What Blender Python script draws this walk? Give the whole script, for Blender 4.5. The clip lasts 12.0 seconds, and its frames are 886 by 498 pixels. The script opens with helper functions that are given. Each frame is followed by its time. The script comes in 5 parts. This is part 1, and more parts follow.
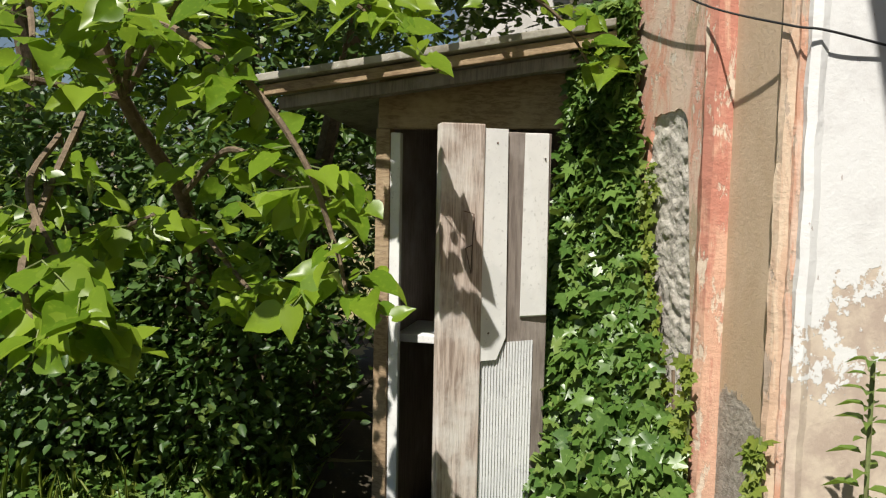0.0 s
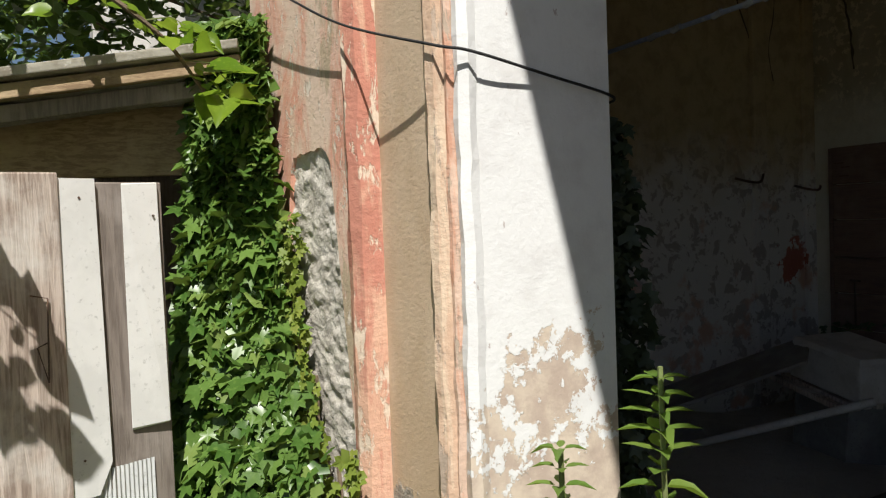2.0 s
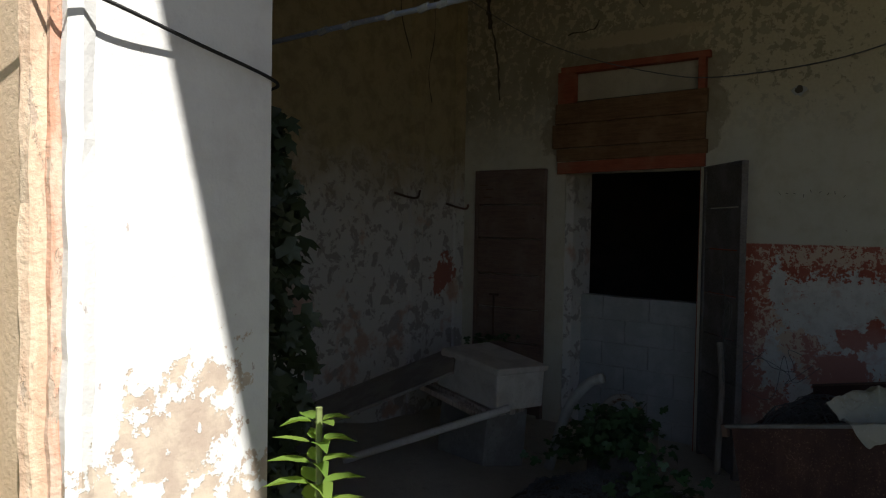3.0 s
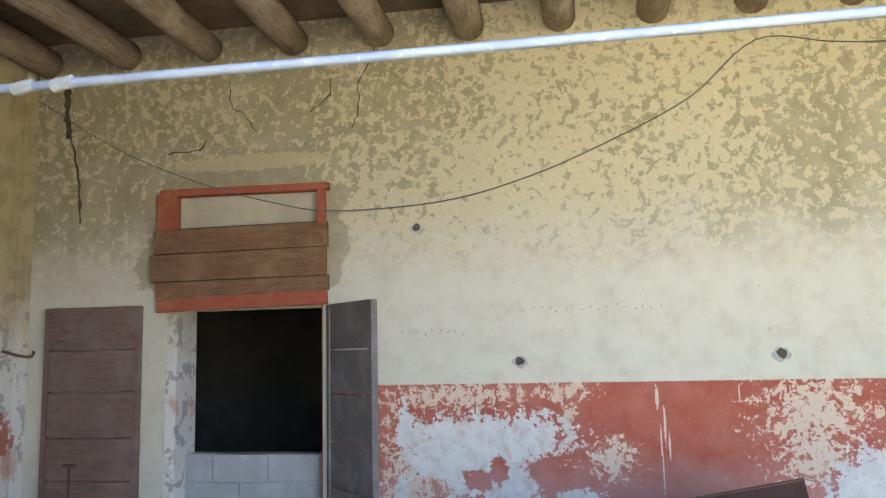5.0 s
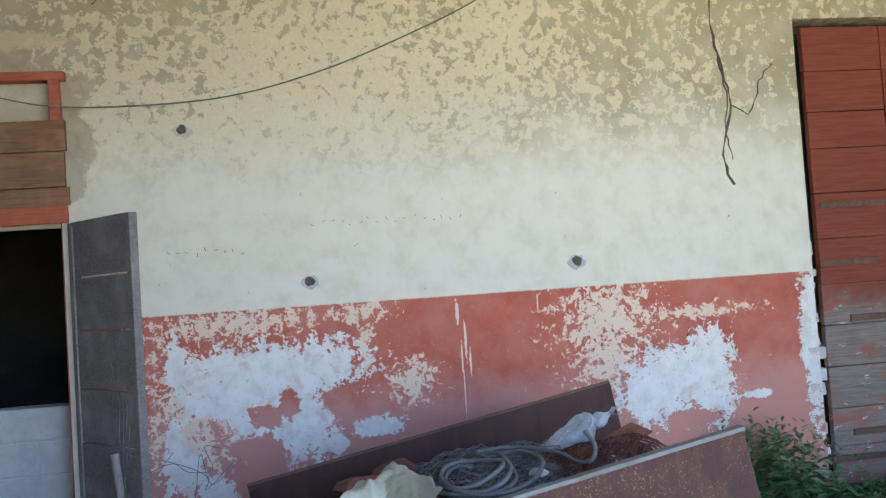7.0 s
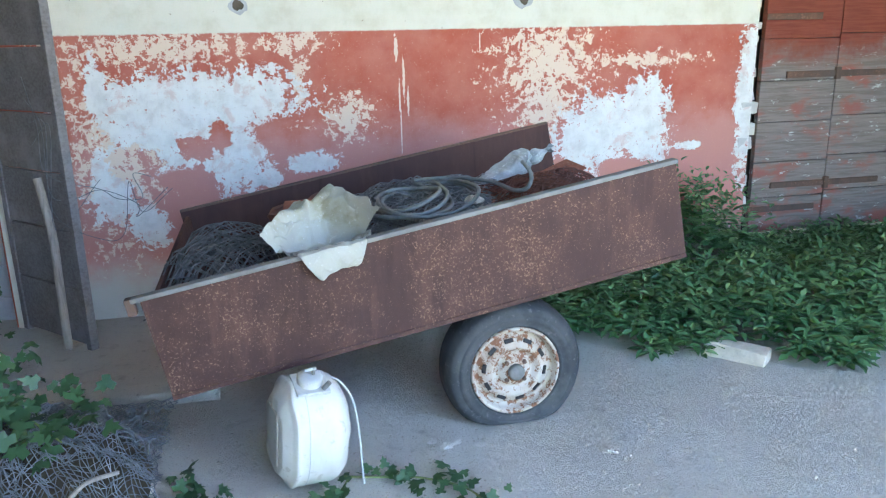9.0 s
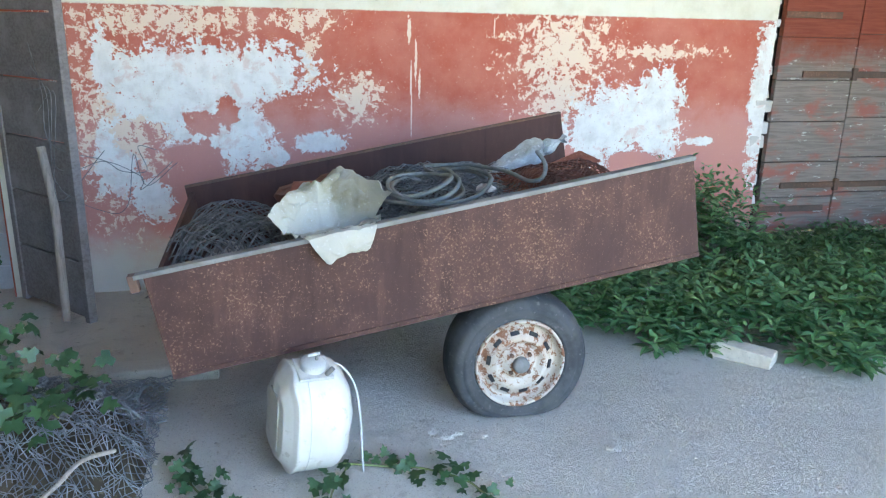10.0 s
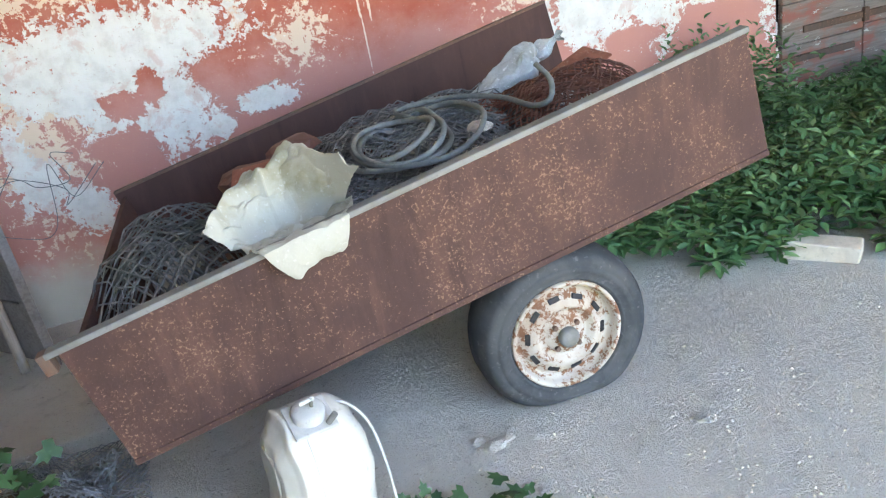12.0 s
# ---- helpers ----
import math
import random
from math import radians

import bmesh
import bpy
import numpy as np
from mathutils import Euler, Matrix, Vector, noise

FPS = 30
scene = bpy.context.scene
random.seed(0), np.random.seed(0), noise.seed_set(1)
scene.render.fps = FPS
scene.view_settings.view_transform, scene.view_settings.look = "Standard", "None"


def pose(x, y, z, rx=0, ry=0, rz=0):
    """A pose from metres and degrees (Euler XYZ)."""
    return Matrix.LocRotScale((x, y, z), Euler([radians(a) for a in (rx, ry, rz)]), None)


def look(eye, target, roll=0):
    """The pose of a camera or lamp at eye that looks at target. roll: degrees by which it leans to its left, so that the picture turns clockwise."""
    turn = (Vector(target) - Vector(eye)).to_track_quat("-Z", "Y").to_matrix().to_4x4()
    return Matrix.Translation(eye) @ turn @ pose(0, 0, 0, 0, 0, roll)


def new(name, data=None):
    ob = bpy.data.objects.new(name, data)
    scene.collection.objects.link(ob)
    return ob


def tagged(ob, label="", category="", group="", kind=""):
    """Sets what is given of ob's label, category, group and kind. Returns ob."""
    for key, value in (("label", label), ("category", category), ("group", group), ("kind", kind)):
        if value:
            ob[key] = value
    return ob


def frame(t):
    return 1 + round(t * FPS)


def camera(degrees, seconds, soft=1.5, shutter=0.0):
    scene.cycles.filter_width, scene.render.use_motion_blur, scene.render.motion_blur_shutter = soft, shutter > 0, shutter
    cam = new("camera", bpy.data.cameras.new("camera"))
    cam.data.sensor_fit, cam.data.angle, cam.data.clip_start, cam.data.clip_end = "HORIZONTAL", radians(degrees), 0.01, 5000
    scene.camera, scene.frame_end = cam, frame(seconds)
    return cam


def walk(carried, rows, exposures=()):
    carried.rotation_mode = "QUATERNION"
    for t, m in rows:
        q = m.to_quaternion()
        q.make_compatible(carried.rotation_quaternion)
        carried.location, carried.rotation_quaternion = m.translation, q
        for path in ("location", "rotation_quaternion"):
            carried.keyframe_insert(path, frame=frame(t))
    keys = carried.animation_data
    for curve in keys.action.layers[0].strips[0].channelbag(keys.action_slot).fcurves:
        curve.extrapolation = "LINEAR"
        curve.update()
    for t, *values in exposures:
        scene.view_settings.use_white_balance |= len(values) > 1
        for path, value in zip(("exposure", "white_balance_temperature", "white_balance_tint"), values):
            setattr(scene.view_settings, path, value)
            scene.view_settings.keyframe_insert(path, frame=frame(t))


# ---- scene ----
cam = camera(60.0, 12.0, soft=1.2)
PATH = [
    (0, (4.487, -6.609, 1.656), (2.494, -6.581, 1.484), 1.1),
    (0.5, (4.344, -6.616, 1.709), (2.361, -6.431, 1.526), -0.7),
    (0.8, (4.233, -6.623, 1.656), (2.289, -6.169, 1.539), -1.2),
    (1.5, (4.031, -6.504, 1.68), (2.146, -5.84, 1.604), -2.5),
    (2, (3.944, -6.349, 1.705), (2.123, -5.527, 1.633), -2.1),
    (2.5, (3.844, -6.228, 1.715), (2.212, -5.074, 1.635), -0.6),
    (2.7, (3.791, -6.201, 1.705), (2.296, -4.875, 1.617), 0.1),
    (4.3, (3.216, -5.872, 1.818), (2.434, -4.033, 1.889), -0.5),
    (4.5, (3.162, -5.833, 1.852), (2.473, -3.958, 1.951), -1.1),
    (5, (3.076, -5.614, 1.878), (2.74, -3.659, 2.131), -1.3),
    (5.5, (2.951, -5.469, 1.83), (2.696, -3.503, 2.09), -0.6),
    (6, (2.782, -5.269, 1.818), (2.817, -3.286, 2.074), -1.4),
    (6.5, (2.734, -5.145, 1.814), (2.908, -3.164, 2.029), -2.4),
    (7, (2.801, -5.019, 1.734), (3.09, -3.042, 1.807), -3.8),
    (7.5, (2.795, -4.955, 1.663), (3.214, -3.006, 1.507), -4.3),
    (7.7, (2.813, -4.952, 1.64), (3.241, -3.013, 1.398), -4.2),
    (9.5, (2.756, -4.944, 1.577), (3.18, -3.075, 1.005), 0.2),
    (10, (2.745, -4.887, 1.578), (3.167, -3.02, 0.999), 1.4),
    (10.5, (2.766, -4.723, 1.598), (3.163, -2.85, 1.019), 2.5),
    (11, (2.808, -4.527, 1.611), (3.091, -2.668, 0.929), -3.5),
    (11.5, (2.827, -4.356, 1.596), (3.181, -2.557, 0.797), -7.3),
    (12, (2.912, -4.184, 1.55), (3.297, -2.393, 0.747), -11.1),
]
EXPOSURES = [(0, 0.5, 6450, 10), (2.6, 0.5, 6300, 10), (4.2, 4.2, 6500, 12), (5.0, 4.7, 5950, 15), (6.0, 4.75, 5400, 18), (7.0, 4.65, 5500, 14), (7.8, 4.8, 5150, 11), (9.3, 5.25, 5750, 8), (10.5, 5.3, 5950, 9), (12, 5.5, 6650, 11)]
walk(cam, [(t, look(eye, target, roll)) for t, eye, target, roll in PATH], EXPOSURES)

# ---- world and sun ----
SUN = Vector((-0.62, 0.24, -1.0)).normalized()
world = bpy.data.worlds.new("sky")
scene.world = world
world.use_nodes = True
sky = world.node_tree.nodes.new("ShaderNodeTexSky")
sky.sky_type, sky.sun_disc = "NISHITA", False
sky.sun_elevation = math.asin(-SUN.z)
sky.sun_rotation = math.atan2(-SUN.x, -SUN.y)
world.node_tree.links.new(sky.outputs[0], world.node_tree.nodes["Background"].inputs[0])
world.node_tree.nodes["Background"].inputs[1].default_value = 0.042
sun = new("sun", bpy.data.lights.new("sun", "SUN"))
sun.data.energy, sun.data.angle, sun.data.color = 4.8, radians(0.5), (1.0, 0.95, 0.86)
sun.matrix_world = look(-SUN * 30, (0, 0, 0))


# ---- materials ----
class Nodes:
    """Short hand for building one node material in world coordinates."""

    def __init__(self, name):
        self.mat = bpy.data.materials.new(name)
        self.mat.use_nodes = True
        self.tree = self.mat.node_tree
        self.bsdf = self.tree.nodes["Principled BSDF"]
        self.pos = self.add("ShaderNodeNewGeometry").outputs["Position"]
        sep = self.add("ShaderNodeSeparateXYZ")
        self.link(self.pos, sep.inputs[0])
        self.x, self.y, self.z = sep.outputs

    def add(self, kind):
        return self.tree.nodes.new(kind)

    def link(self, a, b):
        if isinstance(a, bpy.types.NodeSocket):
            self.tree.links.new(a, b)
        else:
            b.default_value = a

    def calc(self, op, a, b=0.0, clamp=False):
        n = self.add("ShaderNodeMath")
        n.operation, n.use_clamp = op, clamp
        self.link(a, n.inputs[0])
        self.link(b, n.inputs[1])
        return n.outputs[0]

    def noise(self, scale, detail=6.0, rough=0.6, warp=0.0, stretch=None):
        n = self.add("ShaderNodeTexNoise")
        n.inputs["Scale"].default_value, n.inputs["Detail"].default_value = scale, detail
        n.inputs["Roughness"].default_value, n.inputs["Distortion"].default_value = rough, warp
        src = self.pos
        if stretch:
            m = self.add("ShaderNodeMapping")
            m.inputs["Scale"].default_value = stretch
            self.link(self.pos, m.inputs[0])
            src = m.outputs[0]
        self.link(src, n.inputs["Vector"])
        return n.outputs[0]

    def step(self, value, lo, hi):
        n = self.add("ShaderNodeMapRange")
        n.interpolation_type = "SMOOTHSTEP"
        self.link(value, n.inputs[0])
        n.inputs[1].default_value, n.inputs[2].default_value = lo, hi
        return n.outputs[0]

    def mix(self, f, a, b):
        n = self.add("ShaderNodeMix")
        n.data_type = "RGBA"
        self.link(f, n.inputs[0])
        for c, s in ((a, n.inputs[6]), (b, n.inputs[7])):
            self.link((*c, 1) if isinstance(c, tuple) else c, s)
        return n.outputs[2]

    def blob(self, cx, cz, rx, rz, ax=None):
        """1 at the middle of an ellipse on a wall, 0 at its rim, less outside."""
        a = self.calc("DIVIDE", self.calc("SUBTRACT", ax or self.x, cx), rx)
        b = self.calc("DIVIDE", self.calc("SUBTRACT", self.z, cz), rz)
        d = self.calc("SQRT", self.calc("ADD", self.calc("MULTIPLY", a, a), self.calc("MULTIPLY", b, b)))
        return self.calc("SUBTRACT", 1.0, d)

    def bump(self, height, strength=0.4, distance=0.01):
        n = self.add("ShaderNodeBump")
        n.inputs["Strength"].default_value, n.inputs["Distance"].default_value = strength, distance
        self.link(height, n.inputs["Height"])
        self.link(n.outputs[0], self.bsdf.inputs["Normal"])

    def done(self, color, rough=0.85, metal=0.0, spec=0.3):
        self.link((*color, 1) if isinstance(color, tuple) else color, self.bsdf.inputs["Base Color"])
        self.link(rough, self.bsdf.inputs["Roughness"])
        self.link(metal, self.bsdf.inputs["Metallic"])
        self.bsdf.inputs["Specular IOR Level"].default_value = spec
        return self.mat


def worn(name, a, b, c=None, scale=6.0, fine=60.0, rough=0.85, metal=0.0, bump=0.3, lo=0.42, hi=0.62, stretch=None, spec=0.3):
    """A surface of colour a with patches of b and fine flecks of c."""
    n = Nodes(name)
    big = n.noise(scale, 8, 0.65, 0.3, stretch)
    small = n.noise(fine, 4, 0.6, 0.0, stretch)
    col = n.mix(n.step(big, lo, hi), a, b)
    col = n.mix(n.step(small, 0.58, 0.72), col, c or tuple(v * 0.7 for v in a))
    n.bump(n.calc("ADD", n.calc("MULTIPLY", big, 0.5), n.calc("MULTIPLY", small, 0.5)), bump, 0.01)
    return n.done(col, rough, metal, spec)


def back_plaster():
    n = Nodes("flaking_plaster")
    warp = n.calc("SUBTRACT", n.noise(3.0, 8, 0.65), 0.5)
    big, mid, fine = n.noise(0.9, 4), n.noise(16, 8, 0.70, 0.35), n.noise(42, 6, 0.7)
    zz = n.calc("ADD", n.z, n.calc("MULTIPLY", warp, 0.9))
    # upper part: dull plaster showing where the cream wash has flaked away
    flake = n.noise(13, 9, 0.66, 0.15)
    rich = n.calc("SUBTRACT", n.calc("MAXIMUM", n.blob(3.8, 3.8, 1.1, 0.6), n.blob(2.7, 3.3, 1.1, 0.6)), n.calc("MAXIMUM", n.blob(5.3, 3.2, 1.0, 0.9), n.blob(0.3, 3.7, 1.5, 0.6)))
    rich = n.calc("MAXIMUM", n.calc("MINIMUM", rich, 0.8), -0.8)
    density = n.calc("ADD", flake, n.calc("ADD", n.calc("MULTIPLY", n.calc("SUBTRACT", big, 0.5), 0.35), n.calc("MULTIPLY", rich, 0.05)))
    wash = n.step(density, 0.492, 0.503)
    dull = n.mix(n.step(n.noise(3.2, 7), 0.35, 0.7), (0.37, 0.33, 0.225), (0.47, 0.425, 0.31))
    dull = n.mix(n.step(n.noise(28, 7, 0.75), 0.60, 0.66), dull, (0.33, 0.29, 0.20))
    cream = n.mix(n.step(fine, 0.3, 0.7), (0.66, 0.60, 0.44), (0.58, 0.52, 0.37))
    upper = n.mix(wash, dull, cream)
    pale = n.mix(n.step(n.noise(5, 8, 0.7), 0.4, 0.75), (0.70, 0.68, 0.58), (0.60, 0.57, 0.45))
    pale = n.mix(n.step(n.noise(17, 5, 0.7), 0.66, 0.70), pale, (0.40, 0.34, 0.25))
    top = n.mix(n.step(zz, 2.25, 3.05), pale, upper)
    around = n.calc("ADD", n.blob(0.50, 2.78, 1.02, 0.78), n.calc("MULTIPLY", warp, 0.9))
    top = n.mix(n.calc("MULTIPLY", n.step(around, 0.10, 0.16), 0.8), top, n.mix(n.step(n.noise(6, 6), 0.4, 0.65), (0.34, 0.29, 0.20), (0.42, 0.37, 0.27)))
    band = n.calc("ADD", n.blob(0.60, 3.37, 0.85, 0.085), n.calc("MULTIPLY", n.calc("SUBTRACT", mid, 0.5), 1.4))
    top = n.mix(n.calc("MULTIPLY", n.step(band, 0.12, 0.3), 0.75), top, (0.60, 0.52, 0.36))
    # the dado: red wash, worn through to pink and to white lime
    red = n.mix(n.step(n.noise(2.2, 8, 0.7), 0.35, 0.7), (0.43, 0.115, 0.075), (0.50, 0.19, 0.14))
    red = n.mix(n.step(n.calc("ADD", n.z, n.calc("MULTIPLY", warp, 0.8)), 1.15, 0.85), red, (0.52, 0.25, 0.21))
    def union(spots):
        out = None
        for spot in spots:
            v = n.blob(*spot)
            out = v if out is None else n.calc("MAXIMUM", out, v)
        return out

    ragged = n.calc("ADD", n.calc("MULTIPLY", warp, 1.6), n.calc("MULTIPLY", n.calc("SUBTRACT", mid, 0.5), 2.6))
    ragged = n.calc("ADD", ragged, n.calc("MULTIPLY", n.calc("SUBTRACT", fine, 0.5), 1.4))
    # lime: where the wash is gone altogether, with islands of pink left in it
    bare = union(((2.42, 1.20, 0.66, 0.20), (2.22, 1.02, 0.44, 0.30), (2.55, 0.84, 0.24, 0.22), (1.80, 1.28, 0.06, 0.20), (1.80, 0.72, 0.14, 0.28), (2.00, 0.46, 0.12, 0.14),
                  (3.03, 0.80, 0.17, 0.07), (2.75, 0.72, 0.10, 0.06), (5.02, 0.90, 0.34, 0.26), (5.32, 0.92, 0.20, 0.36), (6.13, 1.15, 0.09, 0.62), (5.70, 0.78, 0.10, 0.03)))
    islands = union(((2.33, 0.925, 0.12, 0.075), (2.48, 0.98, 0.065, 0.10), (1.96, 0.85, 0.17, 0.11), (2.24, 0.68, 0.20, 0.14), (2.90, 0.98, 0.20, 0.12), (5.20, 0.66, 0.20, 0.06), (1.68, 1.05, 0.05, 0.4), (1.78, 0.30, 0.13, 0.18)))
    lime_mask = n.step(n.calc("ADD", bare, ragged), 0.0, 0.05)
    kept = n.step(n.calc("ADD", islands, n.calc("MULTIPLY", ragged, 0.8)), 0.0, 0.05)
    lime_mask = n.calc("MULTIPLY", lime_mask, n.calc("SUBTRACT", 1.0, kept))
    # cream undercoat in flaked clouds
    cloud = union(((2.15, 1.52, 0.55, 0.10), (2.95, 1.54, 0.20, 0.07), (2.98, 1.30, 0.06, 0.20), (4.62, 1.40, 0.34, 0.30), (4.62, 1.10, 0.26, 0.25), (5.28, 1.385, 0.42, 0.05), (3.28, 1.08, 0.16, 0.14), (1.85, 0.95, 0.22, 0.6)))
    cloudy = n.calc("ADD", n.calc("MAXIMUM", n.calc("MULTIPLY", cloud, 0.34), -0.36), n.calc("ADD", n.calc("MULTIPLY", n.calc("SUBTRACT", mid, 0.5), 2.2), n.calc("MULTIPLY", n.calc("SUBTRACT", fine, 0.5), 1.3)))
    flakes = n.step(cloudy, 0.07, 0.12)
    lime = n.mix(n.step(n.noise(9, 7, 0.7), 0.4, 0.7), (0.76, 0.75, 0.72), (0.62, 0.60, 0.57))
    lime = n.mix(n.step(n.noise(33, 6, 0.75), 0.60, 0.66), lime, (0.50, 0.40, 0.36))
    lime = n.mix(n.calc("MULTIPLY", n.step(n.noise(6.5, 8, 0.72, 0.4), 0.54, 0.62), 0.55), lime, (0.62, 0.44, 0.39))
    red = n.mix(n.step(n.noise(60, 4, 0.7), 0.62, 0.68), red, (0.60, 0.36, 0.28))
    dado = n.mix(flakes, red, (0.72, 0.58, 0.46))
    dado = n.mix(lime_mask, dado, lime)
    drip = None
    for b in ((3.60, 1.50, 0.014, 0.10), (3.645, 1.31, 0.010, 0.15), (3.67, 1.16, 0.009, 0.10), (3.615, 1.20, 0.007, 0.12), (3.62, 0.98, 0.005, 0.2), (4.15, 1.52, 0.006, 0.07)):
        v = n.blob(*b)
        drip = v if drip is None else n.calc("MAXIMUM", drip, v)
    dado = n.mix(n.step(n.calc("ADD", drip, n.calc("MULTIPLY", n.calc("SUBTRACT", fine, 0.5), 2.4)), 0.1, 0.2), dado, (0.74, 0.62, 0.52))
    damp = n.step(n.calc("ADD", n.z, n.calc("MULTIPLY", warp, 0.5)), 0.32, 0.02)
    dado = n.mix(damp, dado, (0.52, 0.50, 0.46))
    edge = n.calc("ADD", n.z, n.calc("MULTIPLY", n.calc("SUBTRACT", fine, 0.5), 0.018))
    in_dado = n.calc("MULTIPLY", n.step(edge, 1.612, 1.600), n.step(n.x, 1.20, 1.23))
    col = n.mix(in_dado, top, dado)
    h = n.calc("ADD", n.calc("MULTIPLY", fine, 0.35), n.calc("MULTIPLY", n.calc("MULTIPLY", wash, n.step(zz, 2.35, 3.05)), 0.4))
    h = n.calc("SUBTRACT", h, n.calc("MULTIPLY", n.calc("MULTIPLY", lime_mask, in_dado), 0.6))
    n.bump(h, 0.6, 0.010)
    return n.done(col, 0.9, 0, 0.2)


def end_plaster():
    n = Nodes("stained_lime_plaster")
    warp = n.calc("SUBTRACT", n.noise(3.0, 8, 0.65), 0.5)
    mid, fine = n.noise(6.5, 8, 0.68, 0.4), n.noise(40, 6, 0.7)
    zz = n.calc("ADD", n.z, n.calc("MULTIPLY", warp, 1.0))
    upper = n.mix(n.step(mid, 0.4, 0.65), (0.52, 0.44, 0.26), (0.40, 0.33, 0.2))
    lower = n.mix(n.step(mid, 0.52, 0.56), (0.76, 0.75, 0.72), (0.46, 0.43, 0.41))
    lower = n.mix(n.step(n.noise(2.4, 6), 0.55, 0.66), lower, (0.60, 0.42, 0.34))
    col = n.mix(n.step(zz, 1.7, 2.5), lower, upper)
    reds = n.calc("ADD", n.blob(-0.28, 1.2, 0.28, 0.3, n.y), n.calc("ADD", n.calc("MULTIPLY", warp, 2.5), n.calc("MULTIPLY", n.calc("SUBTRACT", mid, 0.5), 3.0)))
    col = n.mix(n.step(reds, 0.55, 0.62), col, (0.44, 0.18, 0.14))
    n.bump(n.calc("ADD", n.calc("MULTIPLY", mid, 0.8), fine), 0.5, 0.012)
    return n.done(col, 0.92, 0, 0.2)


def white_return():
    n = Nodes("white_lime_wash")
    warp = n.calc("SUBTRACT", n.noise(5.0, 8, 0.7), 0.5)
    fine = n.noise(45, 6, 0.7)
    white = n.mix(n.step(n.noise(7, 6), 0.45, 0.7), (0.80, 0.80, 0.79), (0.72, 0.71, 0.70))
    bare = n.mix(n.step(n.noise(12, 7), 0.35, 0.65), (0.66, 0.56, 0.45), (0.50, 0.40, 0.33))
    low = n.calc("MULTIPLY", n.calc("SUBTRACT", 1.22, n.z), 2.6)
    hole = n.blob(-5.35, 1.29, 0.12, 0.15, n.y)
    mask = n.calc("ADD", n.calc("MAXIMUM", low, n.calc("MULTIPLY", hole, 0.36)), n.calc("ADD", n.calc("MULTIPLY", warp, 1.5), n.calc("MULTIPLY", n.calc("SUBTRACT", n.noise(22, 6, 0.7), 0.5), 1.8)))
    m = n.step(mask, 0.06, 0.10)
    spots = n.step(n.noise(24, 5, 0.7, 0, (1, 1, 0.45)), 0.67, 0.69)
    col = n.mix(m, n.mix(spots, white, (0.52, 0.46, 0.44)), bare)
    n.bump(n.calc("SUBTRACT", n.calc("MULTIPLY", fine, 0.4), n.calc("MULTIPLY", m, 0.8)), 0.5, 0.01)
    return n.done(col, 0.9, 0, 0.2)


def ochre_panel():
    n = Nodes("ochre_plaster")
    mid, fine = n.noise(4, 8, 0.65, 0.2, (1, 1, 0.5)), n.noise(70, 5, 0.7)
    col = n.mix(n.step(mid, 0.35, 0.7), (0.58, 0.43, 0.29), (0.68, 0.53, 0.385))
    col = n.mix(n.step(n.noise(2.5, 6, 0.6, 0, (1, 1, 0.3)), 0.56, 0.7), col, (0.52, 0.46, 0.38))
    warp = n.calc("SUBTRACT", n.noise(6.0, 8, 0.7), 0.5)
    m = n.step(n.calc("ADD", n.calc("SUBTRACT", 0.98, n.z), n.calc("MULTIPLY", warp, 0.4)), 0.0, 0.02)
    rough_coat = n.mix(n.step(n.noise(25, 6), 0.4, 0.65), (0.47, 0.42, 0.36), (0.33, 0.29, 0.24))
    col = n.mix(m, col, rough_coat)
    relief = n.calc("MULTIPLY", n.calc("MULTIPLY", n.noise(30, 6, 0.7), m), 2.0)
    n.bump(n.calc("SUBTRACT", n.calc("ADD", n.calc("MULTIPLY", fine, 0.3), relief), n.calc("MULTIPLY", m, 0.8)), 0.6, 0.012)
    return n.done(col, 0.9, 0, 0.2)


def streaked_pink(name, a, b, c):
    n = Nodes(name)
    m1 = n.step(n.noise(9, 8, 0.7, 0.3, (1, 1, 0.22)), 0.44, 0.56)
    m2 = n.step(n.noise(16, 7, 0.7, 0.2, (1, 1, 0.3)), 0.55, 0.60)
    col = n.mix(m2, n.mix(m1, a, b), c)
    n.bump(n.calc("ADD", n.noise(50, 5), n.calc("MULTIPLY", m2, -0.5)), 0.5, 0.008)
    return n.done(col, 0.9, 0, 0.2)


def patchy_coat():
    """Pink wash over cream and brown plaster, worn in slanting drifts, with painted shadow."""
    n = Nodes("patchy_pink_plaster")
    drift = n.noise(5.5, 8, 0.7, 0.5, (1, 1, 0.35))
    chips, fine = n.noise(19, 8, 0.72, 0.3, (1, 1, 0.55)), n.noise(60, 5, 0.7)
    col = n.mix(n.step(drift, 0.40, 0.55), (0.66, 0.33, 0.24), (0.70, 0.54, 0.43))
    # brown drifts: weathered plaster, and stripes of leaf shadow put into the colour
    col = n.mix(n.step(n.noise(3.4, 7, 0.7, 0.4, (1, 1, 0.3)), 0.58, 0.64), col, (0.46, 0.37, 0.26))
    m = n.step(chips, 0.58, 0.61)
    col = n.mix(m, col, (0.70, 0.62, 0.52))
    col = n.mix(n.step(fine, 0.62, 0.68), col, (0.40, 0.28, 0.21))
    n.bump(n.calc("ADD", n.calc("MULTIPLY", fine, 0.5), n.calc("MULTIPLY", m, -0.6)), 0.6, 0.01)
    return n.done(col, 0.9, 0, 0.2)


